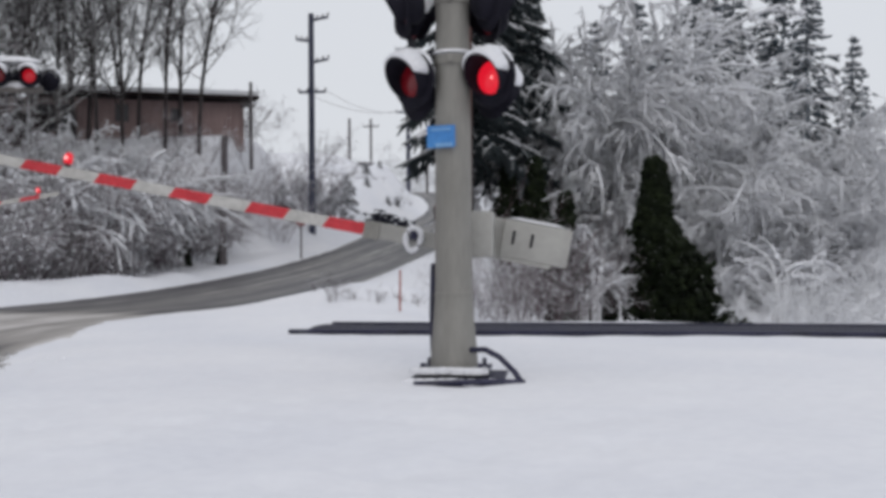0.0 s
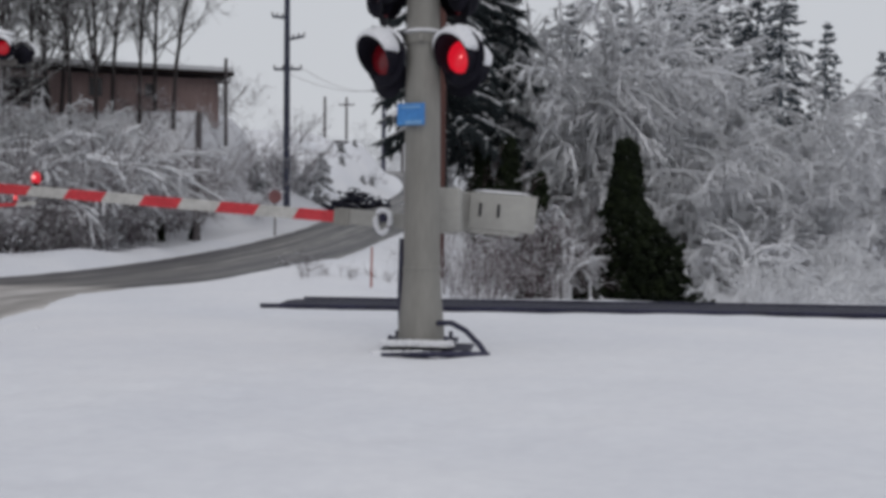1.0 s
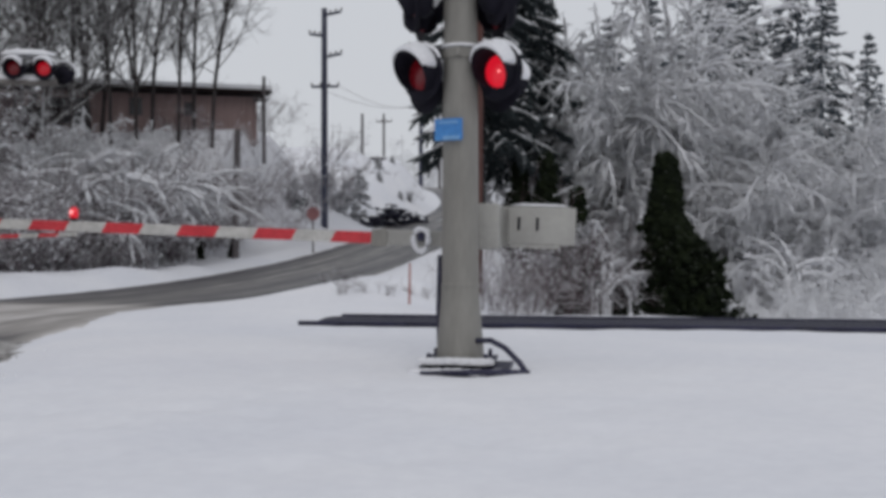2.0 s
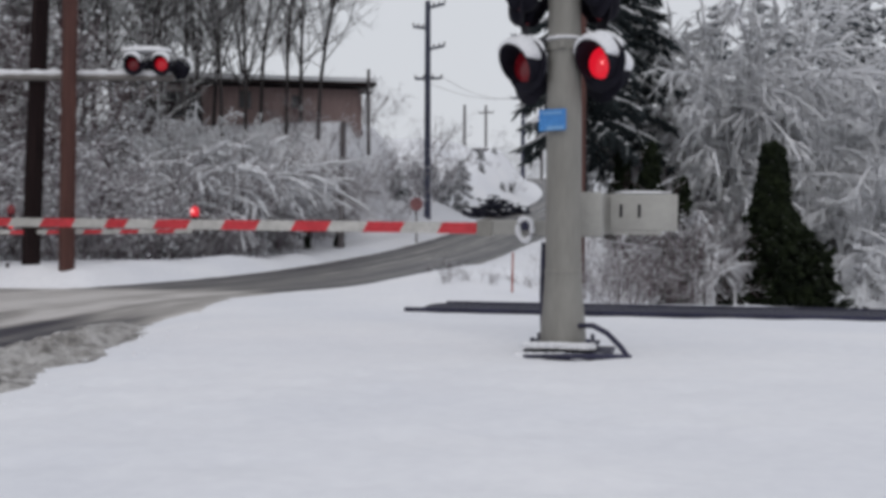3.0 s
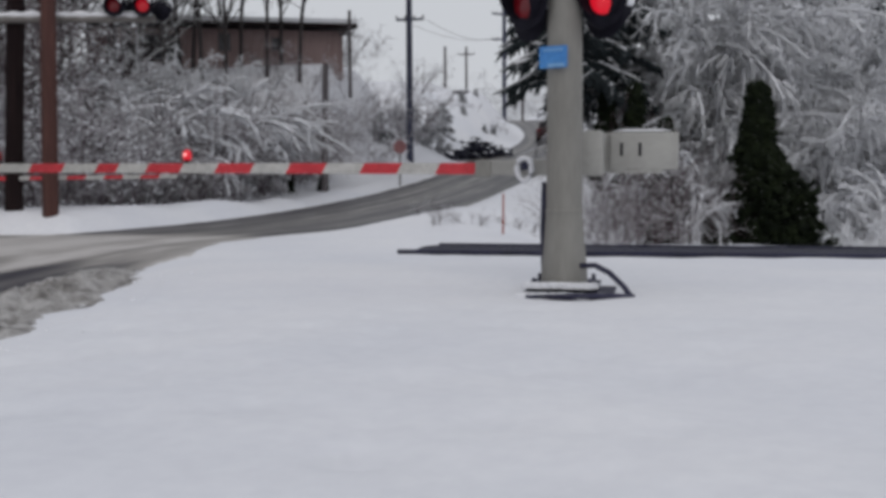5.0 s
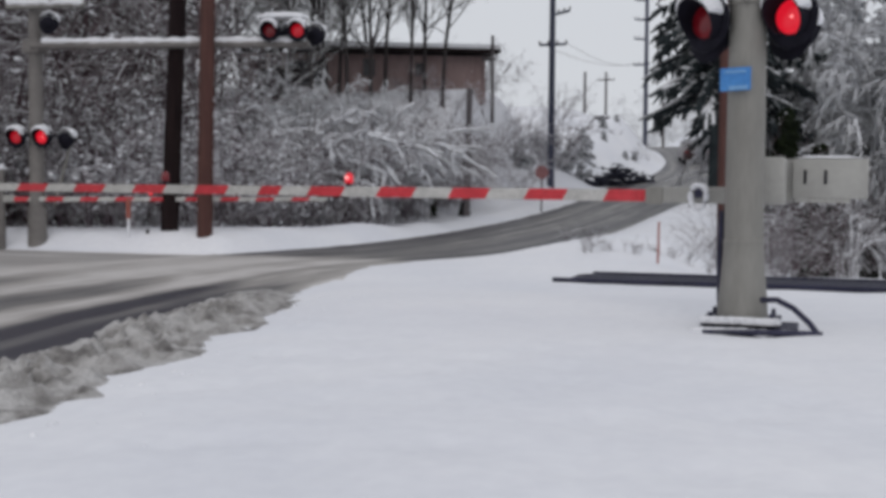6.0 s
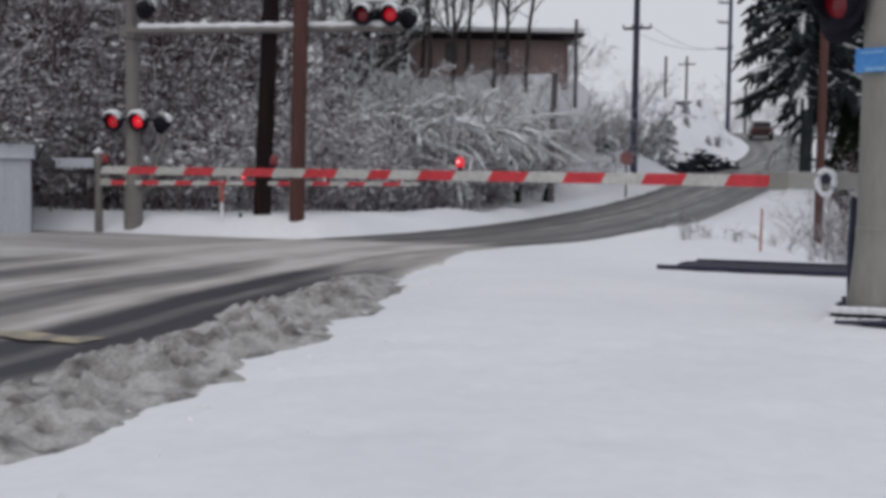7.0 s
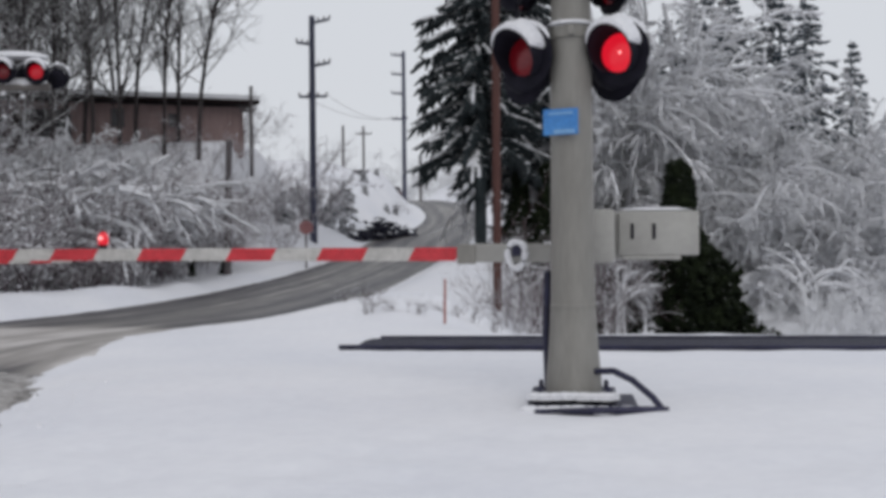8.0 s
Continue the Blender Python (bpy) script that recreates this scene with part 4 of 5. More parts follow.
def bush_pair(seed, height, spread, mat, stems=9, l1=6, l2=6, l3=1, droop=0.10, r=0.024, clump=280, csize=(0.03, 0.085), snow=None):
    """Meshes of one shrub: its branch work and the snow lying in it."""
    w = Growth(seed)
    g = w.g
    a, q = g.uniform(0, 6.28, stems), spread * 0.45 * np.sqrt(g.random(stems))
    p = np.stack([q * np.cos(a), q * np.sin(a), np.full(stems, -0.2)], 1)
    d = unit(np.stack([np.cos(a) * g.uniform(0.1, 0.7, stems), np.sin(a) * g.uniform(0.1, 0.7, stems), np.ones(stems)], 1))
    s0 = w.shoots(p, d, height * g.uniform(0.6, 1.05, stems), np.full(stems, r), 4, droop, 0.12)
    p, d, i = w.children(*s0, l1, 0.55, 0.15, 0.6)
    s1 = w.shoots(p, d, height * g.uniform(0.25, 0.5, len(p)), np.full(len(p), r * 0.55), 3, droop * 1.3, 0.16)
    p, d, i = w.children(*s1, l2, 0.6, 0.1, 0.3)
    s2 = w.shoots(p, d, height * g.uniform(0.12, 0.26, len(p)), np.full(len(p), r * 0.42), 1, droop * 1.5, 0.2)
    p, d, i = w.children(*s2, l3, 0.7, 0.05, 0.0)
    s3 = w.shoots(p, d, height * g.uniform(0.06, 0.14, len(p)), np.full(len(p), r * 0.38), 1, droop, 0.2)
    ends = np.concatenate([s2[0][:, 1:].reshape(-1, 3), s3[0][:, 1]])
    pick = g.choice(len(ends), min(clump, len(ends)), replace=False)
    w.clumps(ends[pick] + np.array([0, 0, 0.02]), g.uniform(*csize, len(pick)))
    return w.mesh("branch_work", mat), w.clump_mesh("snow_load", snow or M_SNOWCAP)


def plant(pair, x, y, z, turn, size, name, label, category, group, names=("branch_work", "snow_load")):
    t = thing(name, label, category, at=pose(x, y, z, 0, 0, turn), group=group)
    for me, nm in zip(pair, names):
        ob = tagged(new(nm, me), kind="stuff")
        ob.parent = t
        ob.scale = (size, size, size * 1.0)
    return t


rng = random.Random(7)
GREY = [bush_pair(20 + k, 3.4, 2.8, M_TWIG) for k in range(3)]
BROWN = [bush_pair(40 + k, 3.8, 2.6, M_TWIG_BROWN, clump=150, csize=(0.025, 0.06)) for k in range(3)]
def front(y):
    """Where the thicket begins, going west."""
    return float(np.interp(y, [9, 10.5, 12.4, 14, 16, 19, 24, 28.7, 34, 40], [-21, -19.0, -16.8, -14.2, -12.5, -12.0, -12.1, -12.1, -11.7, -12.3]))


def shrub(x, y, size, brown):
    plant(rng.choice(BROWN if brown else GREY), x, y, ground_z(x, y), rng.uniform(0, 360), size, "snowy_shrub", "bare brown shrub dusted with snow" if brown else "bare shrub with snow on every twig", "shrub", "roadside thicket")


for k in range(24):
    y = 10.4 + 21 * k / 24 + rng.uniform(-0.3, 0.3)
    shrub(front(y) - rng.uniform(0.5, 1.1), y, rng.uniform(0.32, 0.5), rng.random() < 0.6)
for k in range(32):
    y = 10.2 + 23 * k / 32 + rng.uniform(-0.3, 0.3)
    shrub(front(y) - rng.uniform(0.9, 1.8), y, rng.uniform(0.75, 1.05) * (0.9 if y > 27 else 1), rng.random() < (0.5 if y < 15 else 0.1))
for k in range(29):
    y = 11 + 24 * k / 29 + rng.uniform(-0.5, 0.5)
    x = front(y) - rng.uniform(2.5, 5.0)
    top = 1.3 if x < -1.5 - 0.62 * (y + 10) else 0.75 if y < 26 else 0.5
    shrub(x, y, top * rng.uniform(0.85, 1.12), rng.random() < (0.75 if y < 18 else 0.2))
for k in range(25):
    y = 11.5 + 12 * k / 25 + rng.uniform(-0.5, 0.5)
    shrub(min(front(y) - 5, -2.5 - 0.64 * (y + 10)) - rng.uniform(0, 7), y, rng.uniform(1.5, 2.2), rng.random() < 0.85)
for k in range(9):
    y = 24 + 8 * k / 9
    shrub(front(y) - rng.uniform(5, 8), y, rng.uniform(0.35, 0.5), False)
for x, y, s in ((-13.0, 35.5, 0.7), (-12.4, 37.5, 0.6), (-13.2, 41.5, 0.9), (-12.6, 45.0, 0.8), (-14.2, 47.0, 1.0), (-15.5, 44.0, 0.9), (-15.0, 52.0, 0.8)):
    shrub(x, y, s, False)


def bare_tree_pair(seed, height, limbs=14, r=0.16):
    w = Growth(seed)
    g = w.g
    one = np.zeros((1, 3)) + np.array([0, 0, -0.3])
    s0 = w.shoots(one, unit(np.array([[0.03, 0.02, 1.0]])), np.array([height]), np.array([r]), 9, 0.0, 0.035, 0.15)
    p, d, i = w.children(*s0, limbs, 0.72, 0.12, 1.6)
    top = 1 - p[:, 2] / height
    s1 = w.shoots(p, d, height * (0.12 + 0.30 * np.clip(top, 0, 1)) * g.uniform(0.7, 1.2, len(p)), np.full(len(p), r * 0.30), 4, -0.03, 0.16)
    p, d, i = w.children(*s1, 9, 0.5, 0.12, 0.6)
    s2 = w.shoots(p, d, height * g.uniform(0.05, 0.12, len(p)), np.full(len(p), r * 0.13), 2, 0.0, 0.2)
    p, d, i = w.children(*s2, 3, 0.6, 0.1, 0.3)
    w.shoots(p, d, height * g.uniform(0.025, 0.06, len(p)), np.full(len(p), r * 0.085), 1, 0.0, 0.2)
    pick = s2[0][:, 1]
    w.clumps(pick + np.array([0, 0, 0.02]), g.uniform(0.025, 0.05, len(pick)))
    return w.mesh("branch_work", M_BARK), w.clump_mesh("snow_load", M_SNOWCAP)


BARE = [bare_tree_pair(60 + k, 13.0, 30 + 5 * k, 0.115) for k in range(3)]
for x, y, k, s in ((-14.6, 34.0, 2, 1.0), (-15.6, 33.0, 2, 0.9), (-16.6, 31.0, 0, 0.95), (-17.2, 30.0, 1, 1.05), (-18.3, 29.0, 0, 1.0), (-19.2, 28.0, 1, 1.1), (-20.2, 27.0, 2, 1.0), (-20.9, 26.0, 0, 1.1), (-22.0, 25.5, 1, 1.0), (-22.6, 24.0, 2, 1.05),
                   (-23.7, 23.5, 0, 1.1), (-24.4, 22.0, 1, 1.0), (-25.6, 21.5, 2, 1.1), (-26.2, 20.0, 0, 1.1), (-27.5, 19.5, 1, 1.1), (-28.0, 18.0, 2, 1.1), (-29.5, 17.5, 0, 1.1), (-19.5, 33.0, 1, 1.1), (-21.5, 31.0, 2, 1.1), (-23.5, 29.0, 0, 1.1), (-25.5, 27.0, 1, 1.1),
                   (-27.5, 25.0, 2, 1.1), (-31.5, 20.5, 1, 1.2), (-21.0, 29.5, 2, 1.0), (-24.8, 24.5, 0, 1.0), (-18.2, 31.5, 1, 1.0), (-26.8, 22.5, 2, 1.0), (-30.0, 19.0, 1, 1.1), (-23.0, 21.5, 0, 1.0), (-17.8, 26.0, 0, 0.8), (-20.5, 22.0, 1, 0.85), (-22.8, 19.0, 2, 0.8), (-24.0, 17.0, 0, 0.9), (-28.5, 15.0, 2, 1.0), (-22.0, 16.5, 1, 0.8), (-16.2, 36.2, 0, 0.95), (-17.6, 35.0, 1, 1.0), (-19.0, 36.5, 2, 1.05), (-20.4, 34.6, 0, 1.0), (-22.2, 33.2, 1, 1.1), (-23.8, 31.6, 2, 1.0), (-25.4, 30.2, 0, 1.1), (-24.2, 26.2, 1, 1.0), (-22.4, 28.0, 0, 1.05)):
    plant(BARE[k], x, y, ground_z(x, y), rng.uniform(0, 360), s, "bare_tree", "tall leafless tree with snow along its limbs", "tree", "bare trees on the slope")


def frost_tree_pair(seed, height, spread):
    """A broad tree bowed down under snow, its boughs arching and its fine sprays hanging."""
    w = Growth(seed)
    g = w.g
    n0 = 4
    a = np.arange(n0) * 1.57 + g.uniform(0, 1, n0)
    p = np.stack([0.25 * np.cos(a), 0.25 * np.sin(a), np.full(n0, -0.3)], 1)
    d = unit(np.stack([0.20 * np.cos(a), 0.20 * np.sin(a), np.ones(n0)], 1))
    s0 = w.shoots(p, d, height * g.uniform(0.72, 0.98, n0), np.full(n0, 0.10), 6, 0.0, 0.05)
    p, d, i = w.children(*s0, 19, 0.75, 0.35, 0.7)
    s1 = w.shoots(p, d, spread * g.uniform(0.5, 1.0, len(p)), np.full(len(p), 0.034), 5, 0.20, 0.07)
    p, d, i = w.children(*s1, 10, 0.50, -0.02, 0.6)
    s2 = w.shoots(p, d, spread * g.uniform(0.16, 0.34, len(p)), np.full(len(p), 0.022), 2, 0.34, 0.10)
    p, d, i = w.children(*s2, 8, 0.45, -0.2, 0.0)
    s3 = w.shoots(p, d, spread * g.uniform(0.05, 0.13, len(p)), np.full(len(p), 0.019), 1, 0.45, 0.10, 0.3)
    w.ridges(s1[0][:, 1:], 0.040, 0.02)
    w.ridges(s2[0], 0.028, 0.012)
    ends = s2[0][:, 1:].reshape(-1, 3)
    pick = g.choice(len(ends), 420, replace=False)
    w.clumps(ends[pick] + np.array([0, 0, 0.02]), 0.04 + 0.09 * g.random(len(pick)) ** 2.0, 0.6)
    return w.mesh("branch_work", M_FROST), w.clump_mesh("snow_load", M_SNOWCAP)


FROST = [frost_tree_pair(80 + k, 6.6, 3.0) for k in range(3)]
for x, y, k, s in ((0.9, 36.8, 0, 1.40), (2.0, 38.0, 1, 2.2), (3.6, 39.0, 2, 1.75), (6.6, 40.5, 0, 1.55), (8.6, 41.5, 1, 1.40), (11.2, 42.5, 2, 1.32), (13.8, 43.5, 0, 1.25), (16.8, 45.0, 1, 1.25), (7.4, 36.0, 2, 1.05), (10.2, 37.0, 1, 1.0), (13.0, 38.0, 0, 1.0), (20.0, 46.0, 2, 1.25),
                   (-14.4, 25.4, 0, 0.55), (-16.0, 24.4, 1, 0.58), (-17.6, 22.6, 2, 0.5)):
    plant(FROST[k], x, y, ground_z(x, y), rng.uniform(0, 360), s, "snow_laden_tree", "broad tree bowed under heavy wet snow", "tree", "snow-laden trees")
LOW = [bush_pair(95 + k, 2.2, 2.6, M_FROST, 9, 6, 5, 2, 0.22, 0.022, 220, (0.025, 0.06)) for k in range(2)]
for k in range(30):
    x = -0.6 + 0.75 * k + rng.uniform(-0.3, 0.3)
    y = 17.0 + rng.uniform(-2.5, 5.0) + 0.25 * k
    if -1.0 < x < 6.2:
        continue
    plant(LOW[k % 2], x, y, ground_z(x, y), rng.uniform(0, 360), rng.uniform(0.7, 1.3), "low_snowy_shrub", "low shrub buried in clinging snow", "shrub", "shrubs beside the track")


# far woods as enlarged frosted shrubs, their pale colour standing in for haze
for x, y, size in ((-15, 112, 2.6), (-12.2, 106, 2.3), (-9.5, 104, 2.2), (-6.5, 102, 2.4), (-3.5, 100, 2.3), (-5.2, 92, 1.7), (-1.5, 88, 1.9), (-19, 116, 2.8)):
    plant(LOW[int(y) % 2], x, y, ground_z(x, y), rng.uniform(0, 360), size, "far_thicket", "distant grey woods made of frosted shrubs, whose paleness stands for haze", "shrub", "distant thickets")


def conifer_pair(seed, height, radius, bare, mat, per=7, gap=0.42, fine=11, thick=0.045):
    w = Growth(seed)
    g = w.g
    w.shoots(np.array([[0, 0, -0.3]]), np.array([[0, 0, 1.0]]), np.array([height]), np.array([0.02 * height]), 6, 0, 0.01, 0.1)
    zs = np.arange(bare, height - 0.3, gap)
    zz = np.repeat(zs, per) + g.uniform(-0.2, 0.2, len(zs) * per)
    a = g.uniform(0, 6.28, len(zz))
    up = np.clip(1 - (zz - bare) / (height - bare), 0.03, 1)
    length = radius * up**0.75 * g.uniform(0.55, 1.1, len(zz))
    p = np.stack([0 * zz, 0 * zz, zz], 1)
    d = unit(np.stack([np.cos(a), np.sin(a), 0.35 - 0.55 * up], 1))
    s1 = w.shoots(p, d, length, np.full(len(zz), 0.035), 4, 0.10, 0.06)
    p, d, i = w.children(*s1, fine, 0.5, -0.12, 0.7)
    s2 = w.shoots(p, d, np.clip(length[i] * g.uniform(0.18, 0.36, len(p)), 0.15, 0.9), np.full(len(p), thick), 1, 0.16, 0.12, 0.25)
    ends = np.concatenate([s1[0][:, 2:].reshape(-1, 3), s2[0][:, 1]])
    pick = g.choice(len(ends), len(ends) // 4, replace=False)
    w.clumps(ends[pick] + np.array([0, 0, 0.05]), g.uniform(0.06, 0.16, len(pick)), 0.35)
    return w.mesh("branch_work", mat), w.clump_mesh("snow_load", M_SNOWCAP)


def tall_fir_pair(seed, height, radius, bare):
    """An old fir: bare stem below, then heavy drooping boughs of dark needles under pads of snow."""
    w = Growth(seed)
    g = w.g
    w.shoots(np.array([[0, 0, -0.3]]), np.array([[0, 0, 1.0]]), np.array([height]), np.array([0.30]), 8, 0, 0.01, 0.12)
    zs = np.concatenate([np.arange(bare, 13.5, 0.34), np.arange(13.5, height - 0.4, 0.9)])
    zz = np.repeat(zs, 7) + g.uniform(-0.2, 0.2, len(zs) * 7)
    a = g.uniform(0, 6.28, len(zz))
    up = np.clip(1 - (zz - bare) / (height - bare), 0.03, 1)
    length = radius * up**0.6 * g.uniform(0.55, 1.08, len(zz))
    d = unit(np.stack([np.cos(a), np.sin(a), 0.22 - 0.35 * up], 1))
    s1 = w.shoots(np.stack([0 * zz, 0 * zz, zz], 1), d, length, np.full(len(zz), 0.04), 4, 0.13, 0.07)
    p, d, i = w.children(*s1, 26, 0.5, -0.22, 0.6)
    s2 = w.shoots(p, d, np.clip(length[i] * g.uniform(0.12, 0.26, len(p)), 0.15, 0.6), np.full(len(p), 0.12), 1, 0.34, 0.12, 0.2)
    some = g.random(len(zz)) < 0.45
    w.ridges(s1[0][some, 2:], 0.075, 0.07)
    pick = g.choice(len(s2[0]), len(s2[0]) // 12, replace=False)
    w.clumps(s2[0][pick, 0] + np.array([0, 0, 0.08]), g.uniform(0.07, 0.17, len(pick)), 0.4)
    return w.mesh("branch_work", M_FIR), w.clump_mesh("snow_load", M_SNOWCAP)


NEAR_FIR = [tall_fir_pair(120 + k, 25.0, 2.9, 4.0) for k in range(2)]
for x, y, k, s in ((-3.1, 31.2, 0, 0.95), (-1.9, 34.6, 1, 0.95), (-2.2, 39.0, 1, 0.95), (-27.0, 21.0, 1, 0.8), (-31.0, 18.0, 0, 0.9)):
    plant(NEAR_FIR[k], x, y, ground_z(x, y), rng.uniform(0, 360), s, "tall_fir", "tall dark fir with snow on drooping boughs", "tree", "tall firs")
FAR_FIR = [conifer_pair(130 + k, 16.0, 3.3, 1.0, M_FIR_HAZED, 8, 0.55, 9, 0.16) for k in range(2)]
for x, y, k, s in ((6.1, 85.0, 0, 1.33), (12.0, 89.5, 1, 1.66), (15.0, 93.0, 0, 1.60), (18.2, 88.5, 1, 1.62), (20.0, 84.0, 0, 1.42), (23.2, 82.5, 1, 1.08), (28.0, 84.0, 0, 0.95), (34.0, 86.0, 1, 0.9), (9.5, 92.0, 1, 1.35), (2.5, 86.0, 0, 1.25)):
    plant(FAR_FIR[k], x, y, 0.5, rng.uniform(0, 360), s, "far_fir", "snow-dusted fir tree beyond the thicket, its needles coloured pale for haze", "tree", "far firs")
def ivy_mesh(n):
    w = Growth(150)
    g = w.g
    z = 4.1 * g.random(n) ** 1.25 - 0.2
    a = g.uniform(0, 6.28, n)
    west = np.interp(z, [0, 2.4, 3.2, 4.0], [-0.18, -0.18, -0.05, 0.05])
    east = np.interp(z, [0, 0.36, 0.62, 1.0, 1.9, 2.25, 2.6, 3.6, 4.0], [2.35, 2.25, 1.70, 1.50, 1.15, 0.76, 0.52, 0.44, 0.32])
    rx = (east - west) / 2
    ry = np.minimum(rx, 0.7)
    q = np.sqrt(g.uniform(0.2, 1.0, n)) * (1 + 0.14 * np.sin(3 * a + 2.0 * z) * np.sin(4.3 * z + a) + 0.10 * np.sin(7 * a - 9 * z) + g.normal(0, 0.10, n))
    p = np.stack([(east + west) / 2 + rx * q * np.cos(a), ry * q * np.sin(a), z - 0.2], 1)
    w.clumps(p, g.uniform(0.05, 0.13, n) * (8500 / n) ** 0.3, 0.8)
    return w.clump_mesh("ivy", M_IVY)


def ivy_tree():
    t = thing("ivy_clad_stump", "broken trunk wrapped in dark evergreen ivy", "tree", at=pose(3.25, 26.5, -2.05) @ Matrix.Scale(1.56, 4))
    part("trunk", Build().tube([(0.4, 0, -0.5), (0.35, 0, 1.2), (0.2, 0, 2.4), (0.17, 0, 3.7)], [0.4, 0.35, 0.18, 0.12], 14), M_WOOD_DARK, t)
    ob = tagged(new("ivy", ivy_mesh(8500)), kind="stuff")
    ob.parent = t


ivy_tree()
SHADE_CLUMP = ivy_mesh(1100)
# dark clumps for a few stumps, and to stand for shade in thicket gaps
for x, y, k in ((-13.25, 25.6, 0.33), (-12.35, 26.0, 0.36), (-11.5, 27.9, 0.24), (-14.6, 24.2, 0.28), (0.2, 25.0, 0.50), (0.9, 26.0, 0.62), (1.9, 26.6, 0.55), (-1.7, 33.6, 0.95), (-0.8, 32.8, 1.2), (0.4, 32.4, 1.1)):
    t = thing("shade_fill_shrub", "dark leafy clump standing for stumps and for shade among the snowy twigs", "shrub", at=pose(x, y, ground_z(x, y) - 0.05, 0, 0, 50 * x), group="dark evergreen stumps")
    ob = tagged(new("shade_foliage", SHADE_CLUMP), kind="stuff")
    ob.parent = t
    ob.scale = (k, k, k * 1.15)


def bowed_sapling(seed, at, turn, stem):
    """A sapling bent over by snow, white along its back."""
    w = Growth(seed)
    g = w.g
    n = 7
    p = np.zeros((n, 3)) + g.normal(0, 0.15, (n, 3)) * np.array([1, 1, 0])
    rise = w.shoots(p + np.array([0, 0, -0.2]), np.tile([0.05, 0.0, 1.0], (n, 1)), np.full(n, stem + 0.2), np.full(n, 0.06), 3, 0.0, 0.05, 0.9)
    p = rise[0][:, -1]
    d = unit(np.stack([g.uniform(0.3, 1.1, n), g.normal(0, 0.5, n), np.full(n, 1.0)], 1))
    s0 = w.shoots(p, d, g.uniform(2.2, 3.8, n), np.full(n, 0.055), 7, 0.20, 0.07)
    p, d, i = w.children(*s0, 8, 0.5, -0.1, 2.0)
    s1 = w.shoots(p, d, g.uniform(0.4, 1.1, len(p)), np.full(len(p), 0.032), 3, 0.22, 0.12)
    ends = np.concatenate([s1[0].reshape(-1, 3), s0[0][:, 2:].reshape(-1, 3)])
    w.ridges(s0[0][:, 1:], 0.075, 0.04)
    w.ridges(s1[0], 0.05, 0.03)
    w.clumps(ends + np.array([0, 0, 0.03]), g.uniform(0.03, 0.07, len(ends)), 0.6)
    t = thing("bowed_sapling", "sapling bent to an arch by thick snow", "tree", at=pose(*at, 0, 0, turn), group="bowed saplings")
    for me, nm in ((w.mesh("branch_work", M_FROST), "branch_work"), (w.clump_mesh("snow_load", M_SNOWCAP), "snow_load")):
        tagged(new(nm, me), kind="stuff").parent = t


for k, (x, y, dz, turn) in enumerate(((-15.6, 22.6, 2.0, 20), (-14.6, 24.0, 2.0, 35), (-13.9, 25.0, 1.9, 10), (-15.0, 22.4, 1.6, -160), (-17.0, 20.5, 1.5, 30), (1.5, 24.5, 1.4, 80), (7.6, 27.6, 2.0, 60), (-13.2, 20.5, 1.9, 15), (-12.6, 22.5, 2.2, -20), (-13.6, 18.4, 1.7, 40), (-12.4, 25.6, 1.9, 160), (0.6, 27.4, 1.9, -100))):
    bowed_sapling(200 + k, (x, y, ground_z(x, y)), turn, dz - 0.5)


# ---- the climbing road's verge ----
def rock_bank():
    w = Growth(170)
    g = w.g
    n = 150
    t = g.random(n)
    x = -10.9 + 2.5 * t
    y = 47.0 + 4.5 * t + g.normal(0, 0.3, n)
    z = np.array([ground_z(a, b) for a, b in zip(x, y)]) + g.uniform(-0.1, 1.05, n) * np.sin(np.pi * np.clip(t, 0.08, 0.92))
    w.clumps(np.stack([x, y, z], 1), g.uniform(0.18, 0.5, n), 0.75)
    ob = new("rock_bank", w.clump_mesh("rock_bank", snow_topped("dark_snowy_rock", (0.012, 0.013, 0.03), (0.04, 0.04, 0.06), low=0.55, high=0.8)))
    tagged(ob, "dark wet rocks under a lip of snow", "rocks", kind="stuff")


rock_bank()
# brown shrubs on the bank; the last four stand for shade under the trees
for x, y, size in ((-1.3, 14.6, 0.32), (-0.9, 16.6, 0.45), (-0.3, 15.2, 0.4), (0.1, 18.2, 0.5), (-0.7, 19.6, 0.55), (0.9, 20.5, 0.5), (0.2, 23.0, 0.75), (-0.7, 24.5, 0.85), (1.3, 27.5, 0.9), (0.4, 28.0, 1.0)):
    shrub(x, y, size, True)
WEED = bush_pair(99, 0.55, 0.4, M_TWIG_BROWN, 6, 4, 3, 1, 0.05, 0.006, 30, (0.01, 0.02))
for k in range(9):
    x, y = -3.9 + 0.32 * k + rng.uniform(-0.2, 0.2), 9.6 + rng.uniform(-0.3, 2.2)
    plant(WEED, x, y, ground_z(x, y), rng.uniform(0, 360), rng.uniform(0.6, 1.2), "dry_weed", "dry weed stalks poking out of the snow bank", "weed", "weeds on the bank")
YOUNG = conifer_pair(140, 2.0, 0.9, 0.1, M_FIR, 7, 0.16, 8, 0.03)
for k in range(16):
    x, y = -14.5 + 5.0 * rng.random(), 57 + 8 * rng.random()
    plant(YOUNG if k % 3 == 0 else WEED, x, y, ground_z(x, y) - 0.1, rng.uniform(0, 360), rng.uniform(0.3, 0.5) if k % 3 == 0 else rng.uniform(1.2, 2.2), "buried_shrub", "low shrub nearly buried in the snowy mound", "shrub", "shrubs on the mound")
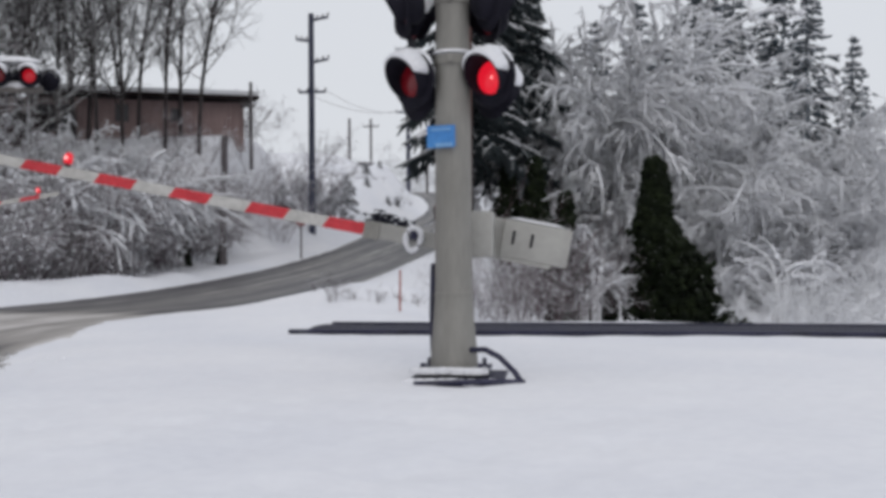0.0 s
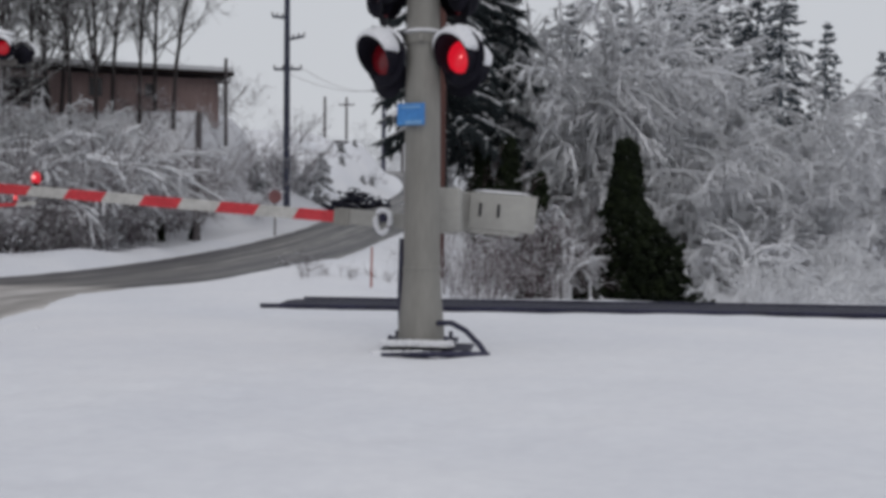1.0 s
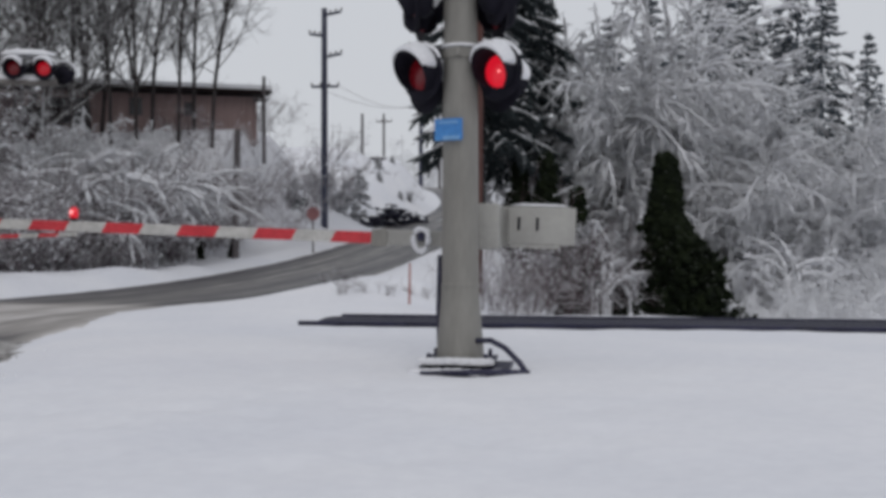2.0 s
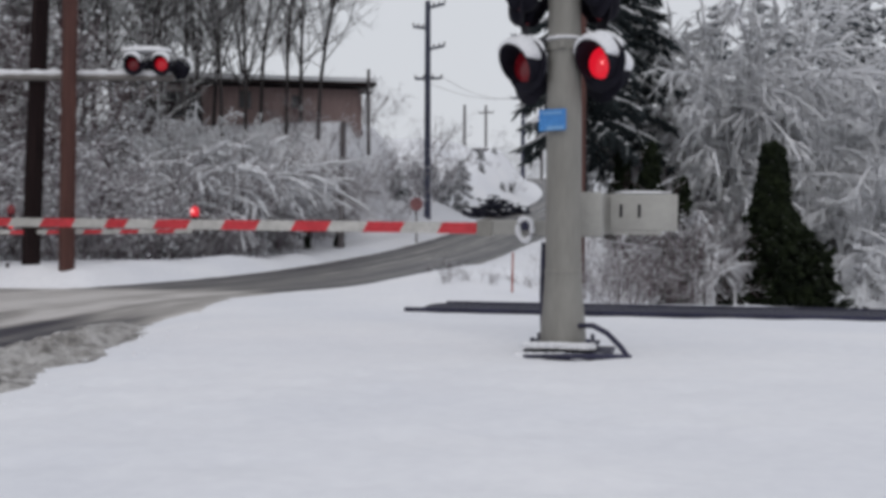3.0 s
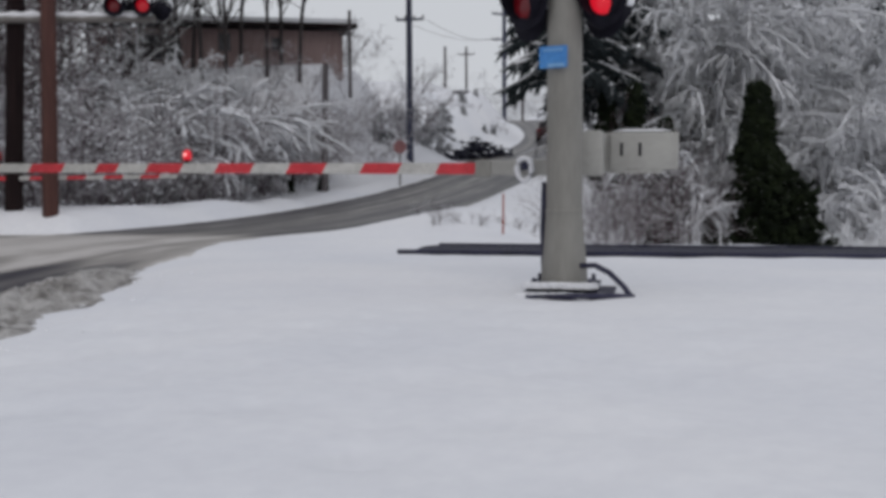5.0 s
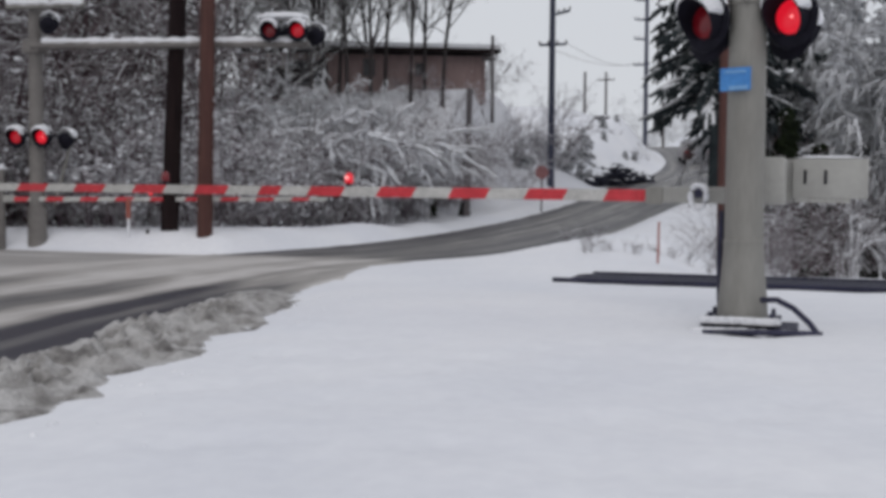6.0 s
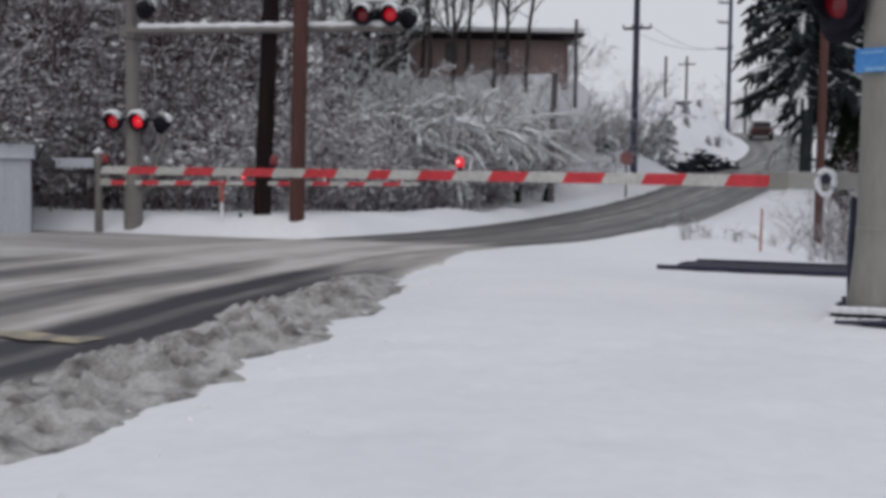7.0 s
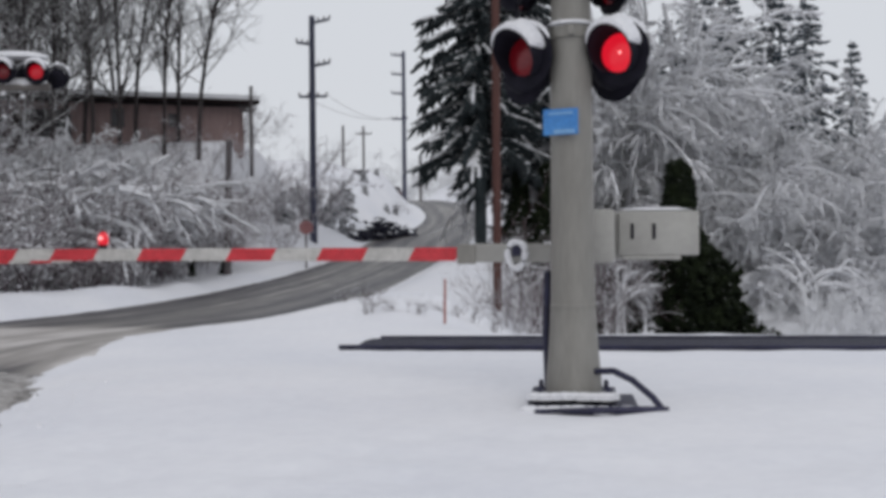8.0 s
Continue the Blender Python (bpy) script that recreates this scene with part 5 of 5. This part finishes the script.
for x, y, s in ((-12.2, 47.0, 0.7), (-11.4, 47.6, 0.6), (-12.9, 46.4, 0.8), (-10.9, 47.2, 0.5), (-12.0, 51.5, 0.9), (-13.1, 41.6, 0.9), (-13.6, 50.2, 1.0), (-12.4, 49.6, 0.8), (-14.6, 50.5, 1.0)):
    plant(YOUNG, x, y, ground_z(x, y) - 0.1, rng.uniform(0, 360), s, "young_conifer", "small dark evergreen half buried in snow", "tree", "young conifers")
utility_pole((-13.4, 37.5, 4.6), 3.6, 0.09, 0.07, M_WOOD_GREY, "grey pole beside the building", arms=((2.55, -0.5, 0.15, 0.0),))
utility_pole((-17.45, 77.6, 7.0), 4.0, 0.12, 0.10, M_WOOD_GREY, "distant pole on the snowy crest")
utility_pole((-18.0, 89.7, 7.0), 5.3, 0.12, 0.10, M_WOOD_GREY, "distant pole with a crossarm", arms=((4.6, -0.7, 0.7, 0.0),))
utility_pole((-12.9, 90.5, 5.0), 4.6, 0.14, 0.12, M_WOOD_GREY, "distant pole beside the road")
# a square board on the crest, made up here as a small roofed hut
hut = thing("crest_board", "grey board on the snowy crest, built as a small hut", "hut", at=pose(-14.6, 70.0, ground_z(-14.6, 70.0) - 0.5))
part("wall", Build().box((0, 0, 0.4), (1.0, 1.0, 1.0), 0.02), M_WOOD_GREY, hut)
part("roof", Build().box((0, 0, 0.95), (1.2, 1.2, 0.10), 0.03), M_SNOWCAP, hut)


def build_car():
    c = thing("car", "dark car with snow on its roof on the hill road", "car")
    prof = [(-0.85, 0.3), (-0.88, 0.75), (-0.72, 0.95), (-0.6, 1.38), (0.6, 1.38), (0.72, 0.95), (0.88, 0.75), (0.85, 0.3)]
    b = Build()
    for y, k in ((-2.1, 0.9), (-1.95, 1.0), (1.95, 1.0), (2.1, 0.9)):
        b.v += [(x * k, y, 0.3 + (z - 0.3) * (k if z < 0.9 else k * (0.98 if abs(y) < 2 else 0.6))) for x, z in prof]
    n = len(prof)
    b.f += [(i * n + j, i * n + (j + 1) % n, (i + 1) * n + (j + 1) % n, (i + 1) * n + j) for i in range(3) for j in range(n)]
    b.f += [tuple(range(n))[::-1], tuple(3 * n + j for j in range(n))]
    part("body", b, surface("dark_maroon_paint", 3, [(0.3, (0.03, 0.012, 0.014)), (0.7, (0.05, 0.02, 0.022))], 0.35), c)
    part("windscreen", Build().box((0, -2.03, 1.15), (1.1, 0.06, 0.34), 0.01), M_GLASS_DARK, c)
    for x in (-0.75, 0.75):
        for y in (-1.3, 1.3):
            w = part("wheel", Build().lathe([(0.31, -0.1), (0.33, -0.06), (0.33, 0.06), (0.31, 0.1)], 18, Matrix.Translation((x, y, 0.32)) @ Matrix.Rotation(math.pi / 2, 4, "Y")), M_BLACK, c)
            part("rim", Build().lathe([(0.19, -0.105), (0.17, 0.105)], 12, Matrix.Translation((x, y, 0.32)) @ Matrix.Rotation(math.pi / 2, 4, "Y")), M_BOX_GREY, w)
    for x in (-0.68, 0.68):
        part("tail_light", Build().box((x, -2.08, 0.82), (0.22, 0.05, 0.12), 0.01), M_DIM, c, "red tail light")
    part("roof_snow", Build().box((0, 0.1, 1.42), (1.15, 2.9, 0.10), 0.03), M_SNOWCAP, c)
    return c


CAR_KEYS = [(0.0, 58.0), (2.8, 59.0), (4.7, 61.0), (5.8, 66.0), (6.1, 68.0), (6.4, 71.0), (6.7, 75.0), (7.0, 78.0), (7.4, 84.0), (7.6, 88.0), (8.0, 99.0)]
car = build_car()


def car_pose(y):
    lane = lambda q: float(np.interp(q, [50, 60, 66, 68, 71, 75, 78, 83, 86, 92, 102], [-6.6, -7.0, -7.5, -7.9, -8.8, -9.6, -10.1, -11.0, -11.9, -14.2, -18.5]))
    turn = math.degrees(math.atan2(lane(y - 1.5) - lane(y + 1.5), 3.0))
    climb = math.degrees(math.atan2(road_z(y + 1.5) - road_z(y - 1.5), 3.0))
    return pose(lane(y), y, float(road_z(y)) + 0.02, climb, 0, turn)


def wire(a, b, sag):
    pts = [Vector(a).lerp(Vector(b), t) - Vector((0, 0, sag * 4 * t * (1 - t))) for t in np.linspace(0, 1, 14)]
    ob = part("overhead_wire", Build().tube(pts, [0.012] * 14, 4), M_WOOD_GREY)
    tagged(ob, "thin overhead wire between the poles", "wire", group="overhead wires")


for dx in (-0.6, 0.6):
    wire((-11.5 + dx, 41.1, 8.3), (-12.2 + 0.3 * dx, 70.6, 10.7), 0.5)


def motions():
    rows, far = [], []
    for t, a in GATE_KEYS:
        rows.append((t, pose(*GATE_PIVOT, 0, a, 0)))
    walk(gate_arm, rows)
    walk(car, [(t, car_pose(y)) for t, y in CAR_KEYS])
    walk(far_gate_arm, [(t, pose(*FAR_PIVOT, 0, -0.9 * a, FAR_TURN)) for t, a in GATE_KEYS])


motions()
